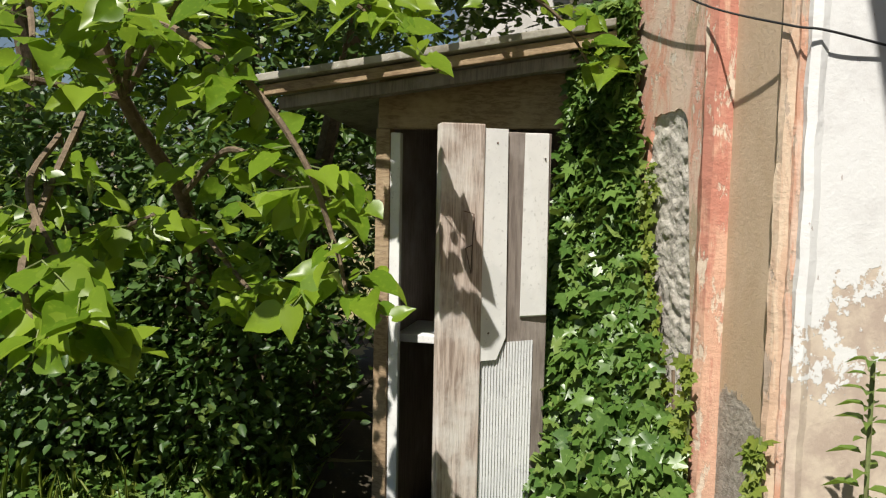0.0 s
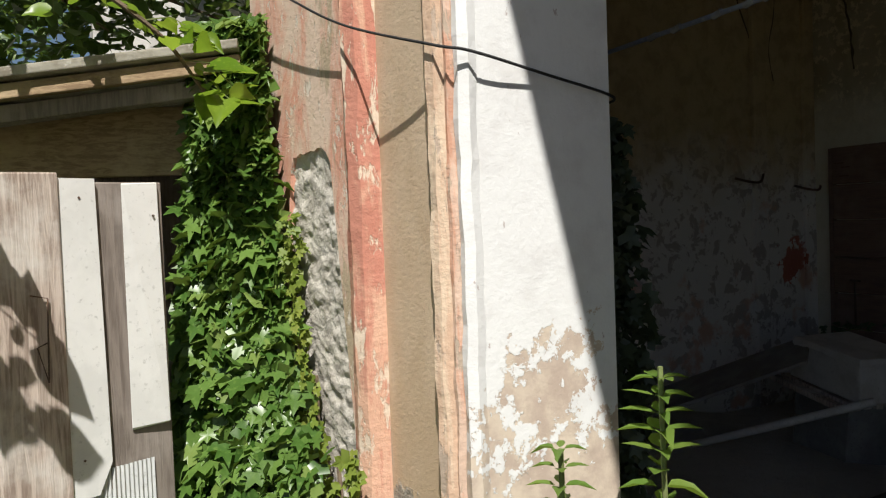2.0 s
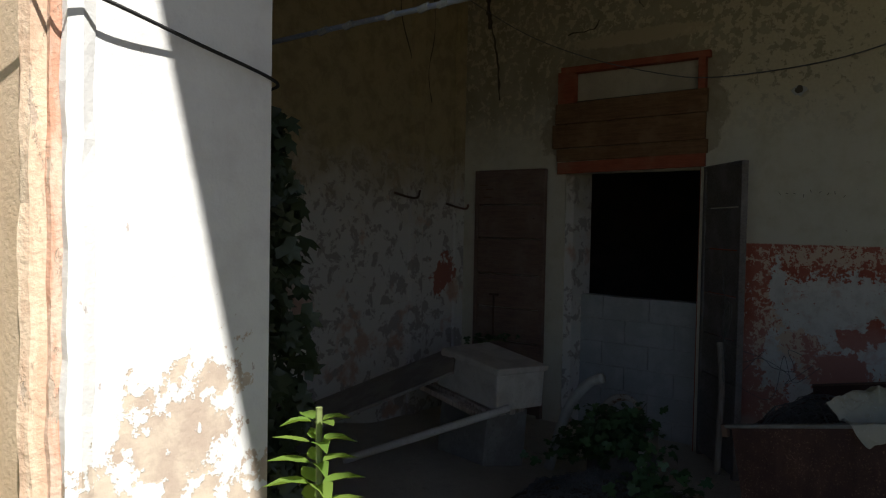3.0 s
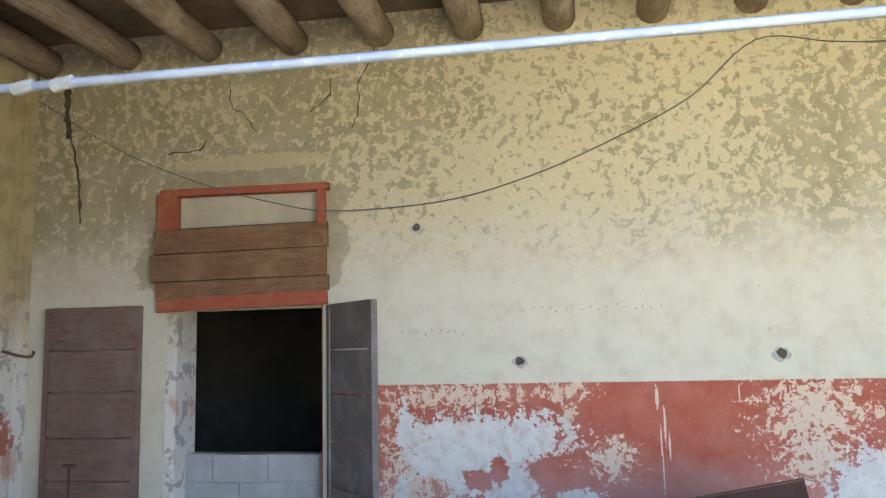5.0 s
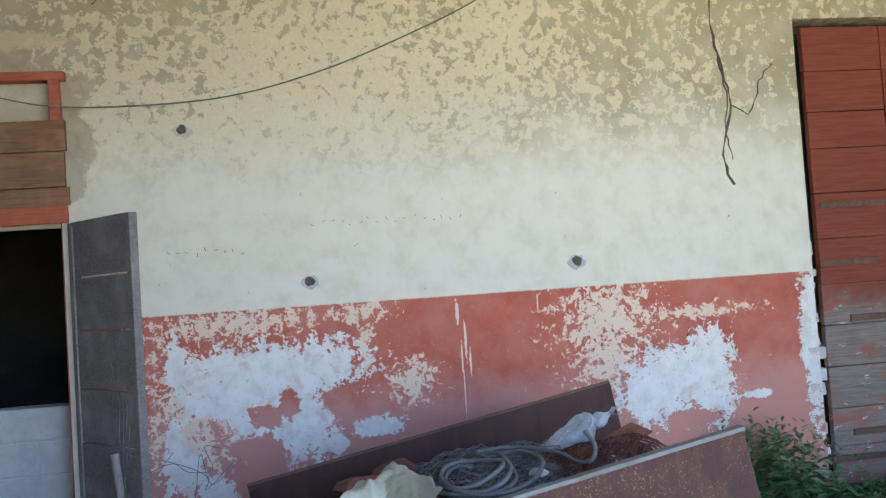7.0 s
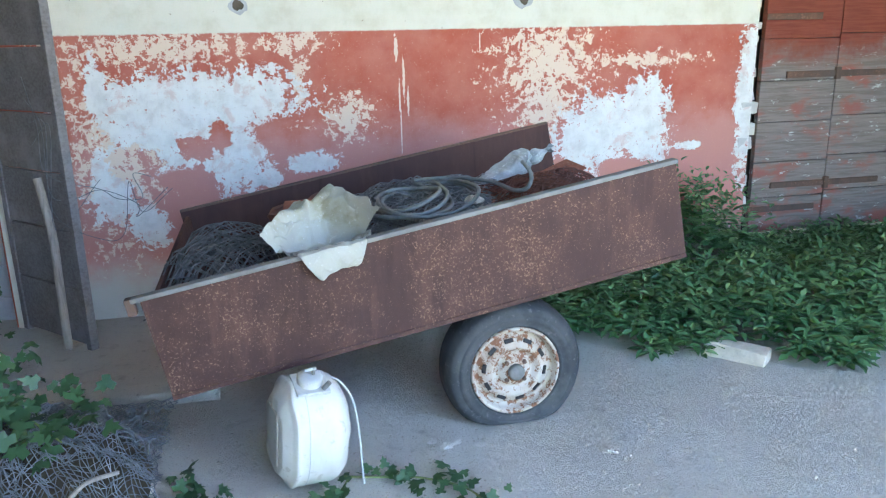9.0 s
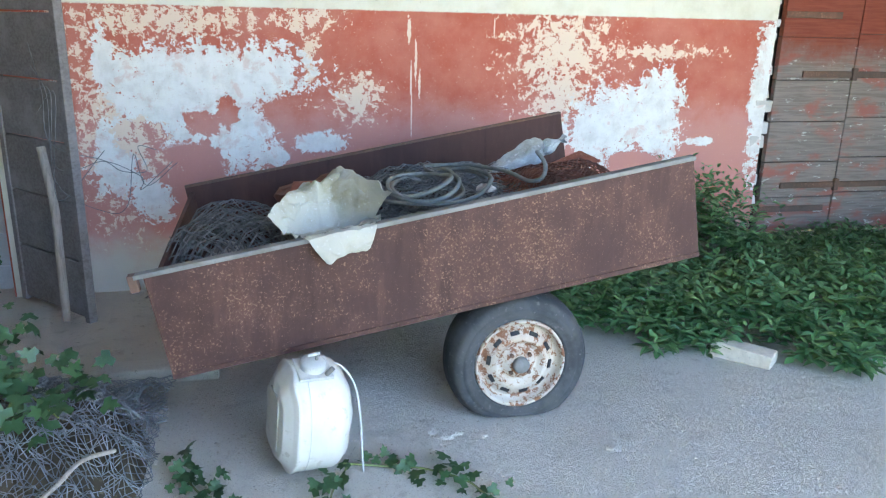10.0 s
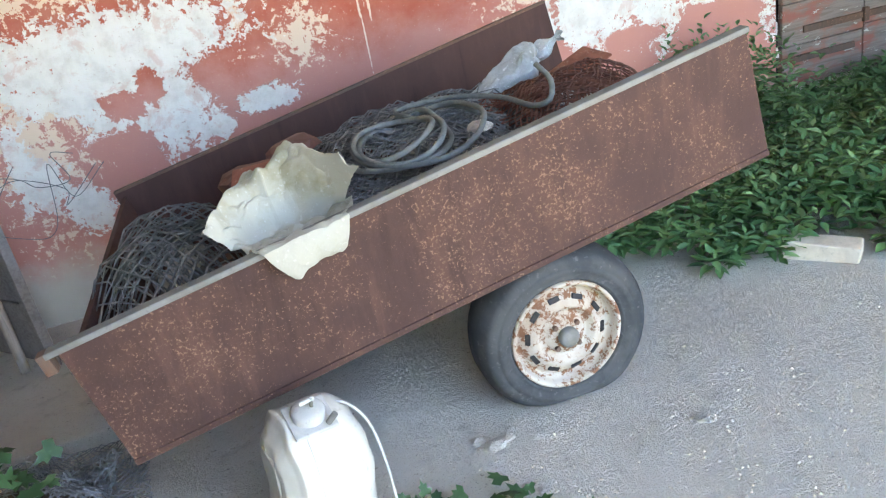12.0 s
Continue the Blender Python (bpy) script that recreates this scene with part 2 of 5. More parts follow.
def old_wood(name, a, b, c, axis, fleck=None, rough=0.85):
    """Weathered board: grain along the axis."""
    n = Nodes(name)
    s = {"x": (0.08, 1, 1), "y": (1, 0.08, 1), "z": (1, 1, 0.08)}[axis]
    grain, knots, blot = n.noise(70, 6, 0.65, 0.5, s), n.noise(6, 3), n.noise(3.5, 7, 0.65)
    col = n.mix(n.step(grain, 0.38, 0.64), a, b)
    col = n.mix(n.step(blot, 0.45, 0.7), col, c)
    col = n.mix(n.step(knots, 0.72, 0.76), col, tuple(v * 0.5 for v in a))
    if fleck:
        col = n.mix(n.step(n.noise(22, 7, 0.75, 0.3, (0.35, 1, 1)), 0.60, 0.63), col, fleck)
    n.bump(grain, 0.5, 0.006)
    return n.done(col, rough, 0, 0.25)


def leafy(name, a, b, gloss=0.45, through_light=0.35, bright=None):
    n = Nodes(name)
    rnd = n.add("ShaderNodeNewGeometry").outputs["Random Per Island"]
    col = n.mix(rnd, a, b)
    if bright:
        col = n.mix(n.step(rnd, 0.86, 0.92), col, bright)
    col = n.mix(n.step(n.noise(60, 3), 0.5, 0.8), col, b)
    n.done(col, gloss, 0, 0.4)
    t = n.add("ShaderNodeBsdfTranslucent")
    m = n.add("ShaderNodeMixShader")
    n.link(n.mix(0.5, col, (0.30, 0.42, 0.04)), t.inputs[0])
    m.inputs[0].default_value = through_light
    n.tree.links.new(n.bsdf.outputs[0], m.inputs[1])
    n.tree.links.new(t.outputs[0], m.inputs[2])
    n.tree.links.new(m.outputs[0], n.tree.nodes["Material Output"].inputs[0])
    return n.mat


def red_door_paint():
    n = Nodes("worn_red_door_paint")
    grain = n.noise(60, 6, 0.65, 0.4, (0.06, 1, 1))
    warp = n.calc("SUBTRACT", n.noise(2.5, 8, 0.7), 0.5)
    red = n.mix(n.step(grain, 0.35, 0.65), (0.19, 0.048, 0.03), (0.24, 0.068, 0.042))
    bare = n.mix(n.step(grain, 0.4, 0.62), (0.25, 0.21, 0.185), (0.18, 0.15, 0.13))
    bare = n.mix(n.step(n.noise(7, 6, 0.6, 0.2, (0.4, 1, 1)), 0.5, 0.66), bare, (0.30, 0.12, 0.09))
    flaked = n.step(n.noise(20, 7, 0.75, 0.3, (0.4, 1, 1)), 0.60, 0.63)
    bare = n.mix(flaked, bare, (0.50, 0.50, 0.45))
    m = n.step(n.calc("ADD", n.z, n.calc("MULTIPLY", warp, 0.7)), 1.55, 1.25)
    n.bump(n.calc("ADD", grain, n.calc("MULTIPLY", flaked, 0.6)), 0.5, 0.006)
    return n.done(n.mix(m, red, bare), 0.8, 0, 0.25)


def rusty(name, base, rust, bright, amount=0.5, grain=75):
    n = Nodes(name)
    big, fine = n.noise(3, 8, 0.65), n.noise(grain, 7, 0.75)
    streak = n.noise(14, 6, 0.7, 0.2, (1, 1, 0.16))
    col = n.mix(n.step(big, 0.35, 0.7), base, rust)
    col = n.mix(n.calc("MULTIPLY", n.step(streak, 0.50, 0.70), 0.35), col, tuple(v * 1.35 for v in rust))
    col = n.mix(n.calc("MULTIPLY", n.step(streak, 0.46, 0.32), 0.4), col, tuple(v * 0.6 for v in base))
    spots = n.step(n.calc("ADD", fine, n.calc("MULTIPLY", n.calc("SUBTRACT", big, 0.5), 0.4)), amount + 0.08, amount + 0.14)
    col = n.mix(spots, col, bright)
    n.bump(n.calc("ADD", fine, n.calc("MULTIPLY", spots, 0.4)), 0.35, 0.004)
    return n.done(col, 0.75, 0.0, 0.25)


def earth_floor():
    n = Nodes("dusty_earth_floor")
    big, mid, fine = n.noise(0.8, 8, 0.65), n.noise(9, 8, 0.7), n.noise(120, 5, 0.7)
    grit = n.noise(230, 3, 0.7)
    col = n.mix(n.step(big, 0.35, 0.68), (0.68, 0.65, 0.58), (0.80, 0.77, 0.70))
    col = n.mix(n.step(mid, 0.52, 0.76), col, (0.52, 0.49, 0.43))
    col = n.mix(n.step(fine, 0.56, 0.68), col, (0.84, 0.82, 0.77))
    col = n.mix(n.step(grit, 0.60, 0.68), col, (0.33, 0.30, 0.26))
    col = n.mix(n.step(n.noise(42, 5, 0.7), 0.64, 0.69), col, (0.30, 0.27, 0.23))
    n.bump(n.calc("ADD", n.calc("MULTIPLY", mid, 1.6), n.calc("ADD", fine, n.calc("MULTIPLY", grit, 0.5))), 1.0, 0.022)
    return n.done(col, 0.95, 0, 0.15)


M_BACK, M_END, M_WHITE, M_OCHRE, M_FLOOR = back_plaster(), end_plaster(), white_return(), ochre_panel(), earth_floor()
M_PINK = streaked_pink("pink_ridge_paint", (0.62, 0.38, 0.27), (0.50, 0.22, 0.16), (0.68, 0.56, 0.44))
M_CREAM = streaked_pink("cream_moulding_paint", (0.68, 0.54, 0.40), (0.60, 0.42, 0.30), (0.48, 0.38, 0.30))
M_REDLINE = streaked_pink("red_moulding_paint", (0.58, 0.32, 0.22), (0.62, 0.46, 0.36), (0.45, 0.36, 0.28))
M_PATCHY = patchy_coat()
M_RUBBLE = worn("rubble_core", (0.58, 0.54, 0.48), (0.44, 0.40, 0.35), (0.68, 0.65, 0.60), 18, 90, 0.95, 0, 1.0)
M_PLAIN = worn("plain_lime_plaster", (0.58, 0.53, 0.42), (0.48, 0.43, 0.33), None, 3, 40)
M_BLOCK = worn("grey_concrete_block", (0.40, 0.42, 0.43), (0.47, 0.49, 0.50), (0.30, 0.31, 0.32), 5, 90, 0.9)
M_MORTAR = worn("mortar", (0.48, 0.49, 0.49), (0.40, 0.41, 0.42), None, 12, 80)
M_JOIST = old_wood("old_joist_wood", (0.44, 0.35, 0.25), (0.26, 0.20, 0.14), (0.50, 0.42, 0.31), "y")
M_DECK = old_wood("roof_deck_boards", (0.24, 0.18, 0.12), (0.15, 0.11, 0.07), (0.30, 0.23, 0.16), "x")
M_BOARD = old_wood("brown_boards", (0.25, 0.14, 0.075), (0.17, 0.09, 0.05), (0.29, 0.18, 0.10), "x")
M_REDFRAME = old_wood("red_frame_paint", (0.42, 0.12, 0.07), (0.33, 0.09, 0.055), (0.42, 0.18, 0.11), "x")
M_SHUTTER = old_wood("grey_shutter_paint", (0.22, 0.205, 0.20), (0.16, 0.145, 0.14), (0.27, 0.255, 0.25), "x")
M_SHUTTER_B = old_wood("brown_shutter_paint", (0.23, 0.155, 0.125), (0.17, 0.115, 0.10), (0.25, 0.19, 0.165), "x")
M_PLANK = old_wood("weathered_plank", (0.60, 0.50, 0.43), (0.30, 0.23, 0.19), (0.70, 0.66, 0.61), "z")
M_GREYPLANK = old_wood("grey_plank", (0.27, 0.23, 0.20), (0.18, 0.15, 0.13), (0.33, 0.29, 0.26), "z")
M_LINTEL = old_wood("shed_lintel_wood", (0.36, 0.26, 0.16), (0.22, 0.15, 0.09), (0.44, 0.34, 0.22), "y")
M_SHEET = worn("white_painted_sheet", (0.80, 0.80, 0.78), (0.72, 0.72, 0.70), (0.6, 0.6, 0.58), 5, 60, 0.5, 0, 0.1)
M_CORRUG = worn("corrugated_plastic_sheet", (0.62, 0.63, 0.62), (0.54, 0.55, 0.55), None, 5, 60, 0.5, 0, 0.1)
M_ROOFWHITE = worn("pale_roof_sheet", (0.46, 0.43, 0.37), (0.28, 0.25, 0.20), (0.6, 0.58, 0.53), 6, 50)
M_REDDOOR = red_door_paint()
M_IRON = rusty("rusty_iron", (0.10, 0.075, 0.06), (0.16, 0.09, 0.06), (0.24, 0.14, 0.09))
M_TRAILER = rusty("rusted_trailer_plate", (0.060, 0.033, 0.029), (0.098, 0.051, 0.039), (0.21, 0.125, 0.085), 0.488, 110)
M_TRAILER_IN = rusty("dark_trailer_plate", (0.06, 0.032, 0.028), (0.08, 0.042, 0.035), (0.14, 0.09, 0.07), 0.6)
M_RAIL = worn("grey_rail_paint", (0.20, 0.20, 0.19), (0.15, 0.15, 0.14), None, 9, 60, 0.7, 0.0)
M_RIM = rusty("white_rim_paint", (0.50, 0.47, 0.41), (0.36, 0.27, 0.20), (0.20, 0.10, 0.055), 0.42, 30)
M_TYRE = worn("old_tyre_rubber", (0.040, 0.044, 0.048), (0.065, 0.068, 0.07), (0.10, 0.10, 0.10), 7, 50, 0.75)
M_WIRE = worn("dark_wire", (0.12, 0.13, 0.14), (0.20, 0.21, 0.215), None, 20, 90, 0.6, 0.1)
M_MESHWIRE = worn("galvanised_mesh_wire", (0.20, 0.21, 0.225), (0.12, 0.13, 0.14), None, 9, 90, 0.55, 0.1)
M_REDWIRE = worn("rusty_mesh_wire", (0.17, 0.075, 0.055), (0.12, 0.06, 0.05), None, 9, 90, 0.8)
M_CABLE = worn("black_cable", (0.02, 0.02, 0.022), (0.035, 0.035, 0.035), None, 9, 90, 0.6)
M_ROD = worn("pale_blue_plastic_pipe", (0.24, 0.28, 0.37), (0.31, 0.35, 0.42), (0.42, 0.45, 0.5), 8, 60, 0.45)
M_HOSE = worn("grey_rubber_hose", (0.11, 0.12, 0.12), (0.17, 0.18, 0.175), None, 9, 60, 0.6)
M_TARP = worn("cream_tarp", (0.38, 0.38, 0.33), (0.27, 0.26, 0.165), (0.46, 0.46, 0.42), 4.5, 60, 0.6, 0, 0.3, 0.50, 0.72)
M_TERRACOTTA = worn("terracotta", (0.26, 0.10, 0.065), (0.20, 0.075, 0.05), (0.32, 0.18, 0.13), 14, 70)
M_BAG = worn("clear_plastic_bag", (0.34, 0.36, 0.36), (0.42, 0.45, 0.47), (0.62, 0.65, 0.67), 14, 60, 0.25, 0, 0.6, spec=0.6)
M_TANK = worn("white_plastic_tank", (0.60, 0.595, 0.545), (0.53, 0.52, 0.46), (0.45, 0.43, 0.37), 4, 30, 0.4, 0, 0.08)
M_LID = worn("grey_plastic", (0.50, 0.51, 0.49), (0.42, 0.43, 0.42), None, 9, 60, 0.5)
M_STICK = old_wood("bark_stick", (0.34, 0.30, 0.26), (0.24, 0.21, 0.18), (0.42, 0.38, 0.33), "z")
M_BRICK = worn("pale_stone_block", (0.60, 0.55, 0.46), (0.50, 0.45, 0.37), None, 12, 60)
M_CRATE = worn("pale_polystyrene", (0.62, 0.60, 0.57), (0.52, 0.50, 0.47), None, 6, 60)
M_CARD = worn("grey_board", (0.26, 0.25, 0.24), (0.34, 0.33, 0.31), None, 5, 50)
# near-black colour holds the shade of the closed room and the door gap
M_DARK = worn("shade_dark_backing", (0.06, 0.06, 0.055), (0.09, 0.085, 0.075), None, 2, 30)
# dark colour painting the shade in cracks and holes; scratches use it too
M_CRACK = worn("crack_shadow", (0.12, 0.10, 0.075), (0.08, 0.07, 0.05), None, 9, 60)
M_BARK = worn("tree_bark", (0.19, 0.14, 0.095), (0.12, 0.09, 0.06), (0.26, 0.2, 0.14), 20, 80, 0.95, 0, 0.8)
M_STEM = worn("green_stem", (0.20, 0.25, 0.09), (0.16, 0.17, 0.07), None, 20, 80)
M_SOIL = worn("dark_soil", (0.09, 0.075, 0.05), (0.06, 0.05, 0.035), (0.14, 0.12, 0.08), 2, 40, 0.95, 0, 0.6)
M_FIELD = worn("dry_grass_field", (0.30, 0.25, 0.12), (0.22, 0.21, 0.09), (0.36, 0.31, 0.18), 1.0, 30, 0.95)
L_IVY = leafy("ivy_leaves", (0.045, 0.105, 0.018), (0.14, 0.23, 0.05), 0.34, 0.2, (0.17, 0.24, 0.06))
L_YOUNG = leafy("young_ivy_leaves", (0.15, 0.22, 0.035), (0.24, 0.28, 0.05), 0.5, 0.35)
L_MULB = leafy("mulberry_leaves", (0.11, 0.21, 0.014), (0.27, 0.38, 0.035), 0.32, 0.5)
L_TREE = leafy("tree_leaves", (0.04, 0.09, 0.02), (0.085, 0.15, 0.035), 0.42, 0.3, (0.14, 0.2, 0.05))
L_WEED = leafy("weed_leaves", (0.055, 0.15, 0.07), (0.15, 0.29, 0.13), 0.36, 0.25, (0.23, 0.38, 0.18))
# darkened ivy: the backlit shade is put into the leaf colour
L_SHADEIVY = leafy("shade_dark_ivy_leaves", (0.016, 0.026, 0.012), (0.03, 0.042, 0.02), 0.5, 0.08)
L_FLOORIVY = leafy("floor_ivy_leaves", (0.028, 0.07, 0.03), (0.055, 0.115, 0.05), 0.45, 0.12)
L_NETTLE = leafy("nettle_leaves", (0.11, 0.20, 0.035), (0.18, 0.26, 0.05), 0.5, 0.4)


# ---- builders ----
def part(name, bm, material, parent=None, label="", smooth=False):
    me = bpy.data.meshes.new(name)
    bmesh.ops.recalc_face_normals(bm, faces=bm.faces)
    bm.to_mesh(me)
    bm.free()
    me.materials.append(material)
    if smooth:
        me.polygons.foreach_set("use_smooth", [True] * len(me.polygons))
    ob = new(name, me)
    if parent:
        ob.parent = parent
        ob.matrix_parent_inverse = parent.matrix_basis.inverted()
    if label:
        ob["label"] = label
    return ob


def raw(name, verts, faces, material, parent=None, smooth=False):
    me = bpy.data.meshes.new(name)
    me.from_pydata(verts, [], faces)
    me.materials.append(material)
    if smooth:
        me.polygons.foreach_set("use_smooth", [True] * len(me.polygons))
    ob = new(name, me)
    if parent:
        ob.parent = parent
        ob.matrix_parent_inverse = parent.matrix_basis.inverted()
    return ob


def thing(name, at, label, category, group="", kind=""):
    ob = new(name)
    ob.matrix_basis = Matrix.Translation(at)
    ob.empty_display_size = 0.1
    return tagged(ob, label, category, group, kind)


def box(bm, lo, hi, m=None, bevel=0.0, jag=0.0):
    mid, size = (Vector(lo) + Vector(hi)) / 2, Vector(hi) - Vector(lo)
    made = bmesh.ops.create_cube(bm, size=1, matrix=(m or Matrix()) @ Matrix.Translation(mid) @ Matrix.Diagonal((*size, 1)))["verts"]
    if jag:
        for v in made:
            v.co += Vector([random.uniform(-jag, jag) for _ in range(3)])
    if bevel:
        edges = list({e for v in made for e in v.link_edges})
        bmesh.ops.bevel(bm, geom=edges, offset=bevel, segments=2, affect="EDGES", profile=0.6)
    return bm


def boxed(lo, hi, m=None, bevel=0.0, jag=0.0):
    return box(bmesh.new(), lo, hi, m, bevel, jag)


def prism(points, z0, z1, cuts=0):
    """An upright block over a plan outline."""
    bm = bmesh.new()
    n = len(points)
    levels = []
    for k in range(cuts + 2):
        z = z0 + (z1 - z0) * k / (cuts + 1)
        wob = [(0.006 * noise.noise((x * 40, z * 6, 1)), 0.007 * noise.noise((x * 40, z * 7, 5)) + 0.003 * noise.noise((x * 40, z * 28, 9))) if cuts else (0, 0) for x, y in points]
        levels.append([bm.verts.new((x + a, y + b, z)) for (x, y), (a, b) in zip(points, wob)])
    for low, top in zip(levels, levels[1:]):
        for i in range(n):
            bm.faces.new((low[i], low[(i + 1) % n], top[(i + 1) % n], top[i]))
    bm.faces.new(levels[0][::-1])
    bm.faces.new(levels[-1])
    return bm


def tube(bm, pts, radius, sides=6):
    """A round bar along points; radius may be a list."""
    pts = [Vector(p) for p in pts]
    rad = radius if isinstance(radius, (list, tuple)) else [radius] * len(pts)
    rings, side = [], None
    for i, p in enumerate(pts):
        d = (pts[min(i + 1, len(pts) - 1)] - pts[max(i - 1, 0)]).normalized()
        if side is None:
            side = d.orthogonal().normalized()
        side = (side - d * side.dot(d)).normalized()
        up = d.cross(side)
        rings.append([bm.verts.new(p + rad[i] * (math.cos(a) * side + math.sin(a) * up)) for a in [2 * math.pi * k / sides for k in range(sides)]])
    for a, b in zip(rings, rings[1:]):
        for k in range(sides):
            bm.faces.new((a[k], a[(k + 1) % sides], b[(k + 1) % sides], b[k]))
    bm.faces.new(rings[0][::-1])
    bm.faces.new(rings[-1])
    return bm


def smooth_line(pts, steps=6):
    """A Catmull-Rom line through points."""
    p = [Vector(v) for v in pts]
    p = [2 * p[0] - p[1], *p, 2 * p[-1] - p[-2]]
    out = []
    for i in range(1, len(p) - 2):
        for k in range(steps):
            t = k / steps
            out.append(0.5 * (2 * p[i] + (p[i + 1] - p[i - 1]) * t + (2 * p[i - 1] - 5 * p[i] + 4 * p[i + 1] - p[i + 2]) * t * t
                              + (3 * p[i] - p[i - 1] - 3 * p[i + 1] + p[i + 2]) * t ** 3))
    return [*out, p[-2]]


def lathe(bm, profile, m, seg=40):
    """Turn (radius, height) pairs round the z axis of m."""
    rings = [[bm.verts.new(m @ Vector((r * math.cos(2 * math.pi * k / seg), r * math.sin(2 * math.pi * k / seg), h))) for k in range(seg)] for r, h in profile]
    for a, b in zip(rings, rings[1:]):
        for k in range(seg):
            bm.faces.new((a[k], a[(k + 1) % seg], b[(k + 1) % seg], b[k]))
    return rings


# leaf outlines: tip along +y, base at the origin; (x, y, droop)
IVY = ((0, 0.02, 0), (0.30, -0.10, -0.05), (0.52, 0.22, -0.08), (0.24, 0.36, 0), (0.34, 0.66, -0.05), (0.13, 0.66, 0), (0, 1.0, -0.12),
       (-0.13, 0.66, 0), (-0.34, 0.66, -0.05), (-0.24, 0.36, 0), (-0.52, 0.22, -0.08), (-0.30, -0.10, -0.05))
HEART = ((0, 0, 0), (0.20, -0.10, 0.03), (0.40, 0.06, 0.05), (0.44, 0.30, 0.04), (0.32, 0.58, 0.0), (0.14, 0.80, -0.08), (0, 1.0, -0.18),
         (-0.14, 0.80, -0.08), (-0.32, 0.58, 0.0), (-0.44, 0.30, 0.04), (-0.40, 0.06, 0.05), (-0.20, -0.10, 0.03))
LANCE = ((0, 0, 0), (0.15, 0.22, 0.04), (0.19, 0.48, 0.02), (0.10, 0.78, -0.06), (0, 1.0, -0.16), (-0.10, 0.78, -0.06), (-0.19, 0.48, 0.02), (-0.15, 0.22, 0.04))
LANCE_BROAD = ((0, 0, 0), (0.17, 0.25, 0.06), (0.23, 0.5, 0.04), (0.12, 0.8, -0.04), (0, 1.0, -0.14), (-0.12, 0.8, -0.04), (-0.23, 0.5, 0.04), (-0.17, 0.25, 0.06))
OVAL = ((0, 0, 0), (0.26, 0.25, 0.04), (0.24, 0.62, 0.0), (0, 1.0, -0.1), (-0.24, 0.62, 0.0), (-0.26, 0.25, 0.04))
RNG = np.random.default_rng(7)


def leaves(name, outline, pos, normal, tip, size, material, parent=None):
    """One mesh of many leaves, each a fan of triangles about its middle."""
    pos, normal, tip, size = (np.asarray(a, float) for a in (pos, normal, tip, size))
    normal = normal / np.linalg.norm(normal, axis=1, keepdims=True)
    tip = tip - normal * (tip * normal).sum(1, keepdims=True)
    tip = tip / (np.linalg.norm(tip, axis=1, keepdims=True) + 1e-9)
    side = np.cross(tip, normal)
    shape = np.array([(0, 0.42, -0.06), *outline])
    w = RNG.uniform(0.8, 1.15, (len(pos), 1, 1))
    curl = RNG.uniform(0.3, 2.2, (len(pos), 1, 1))
    v = pos[:, None] + size[:, None, None] * (shape[None, :, :1] * w * side[:, None] + shape[None, :, 1:2] * tip[:, None] + shape[None, :, 2:] * curl * normal[:, None])
    k = len(shape)
    tri = np.array([(0, 1 + i, 1 + (i + 1) % (k - 1)) for i in range(k - 1)])
    f = (tri[None] + k * np.arange(len(pos))[:, None, None]).reshape(-1, 3)
    return raw(name, v.reshape(-1, 3).tolist(), f.tolist(), material, parent, True)


def jitter(n, towards, spread):
    """Random directions about one."""
    return np.asarray(towards, float)[None] + RNG.normal(0, spread, (n, 3))

# ---- setting ----
def structure(ob, label, category):
    return tagged(ob, label, category, kind="structure")


def sheet(name, x0, x1, y0, y1, step, height, material):
    xs, ys = np.arange(x0, x1 + step / 2, step), np.arange(y0, y1 + step / 2, step)
    v = [(x, y, height(x, y)) for y in ys for x in xs]
    w = len(xs)
    f = [(j * w + i, j * w + i + 1, (j + 1) * w + i + 1, (j + 1) * w + i) for j in range(len(ys) - 1) for i in range(w - 1)]
    return raw(name, v, f, material, smooth=True)


def floor_height(x, y):
    back = max(0.0, min(1.0, (y + 2.1) / 1.0)) * max(0.0, min(1.0, (3.4 - x) / 0.8))
    return -0.13 * back * back * (3 - 2 * back) + 0.012 * noise.noise((x * 1.3, y * 1.3, 0)) + 0.004 * noise.noise((x * 7, y * 7, 3))


structure(raw("ground", [(-400, -400, -0.2), (400, -400, -0.2), (400, 400, -0.2), (-400, 400, -0.2)], [(0, 1, 2, 3)], M_FIELD), "dry grassy field reaching the horizon", "ground")
# unseen yard, made dark so less sunlight bounces into the portico
structure(sheet("ground_yard", 2.6, 30.0, -30.0, -4.4, 0.4, lambda x, y: -0.03 + 0.02 * noise.noise((x, y, 0)), M_SOIL), "unseen yard ground, dark to cut bounce light into the portico", "ground")
structure(sheet("ground_threshold", -1.4, 2.6, -5.4, -4.4, 0.2, lambda x, y: -0.035 + 0.015 * noise.noise((x, y, 0)), M_SOIL), "dark trodden soil beside the pier", "ground")
structure(sheet("floor", -1.4, 12.0, -4.5, 0.3, 0.1, floor_height, M_FLOOR), "dusty pale earth floor with small grit", "floor")

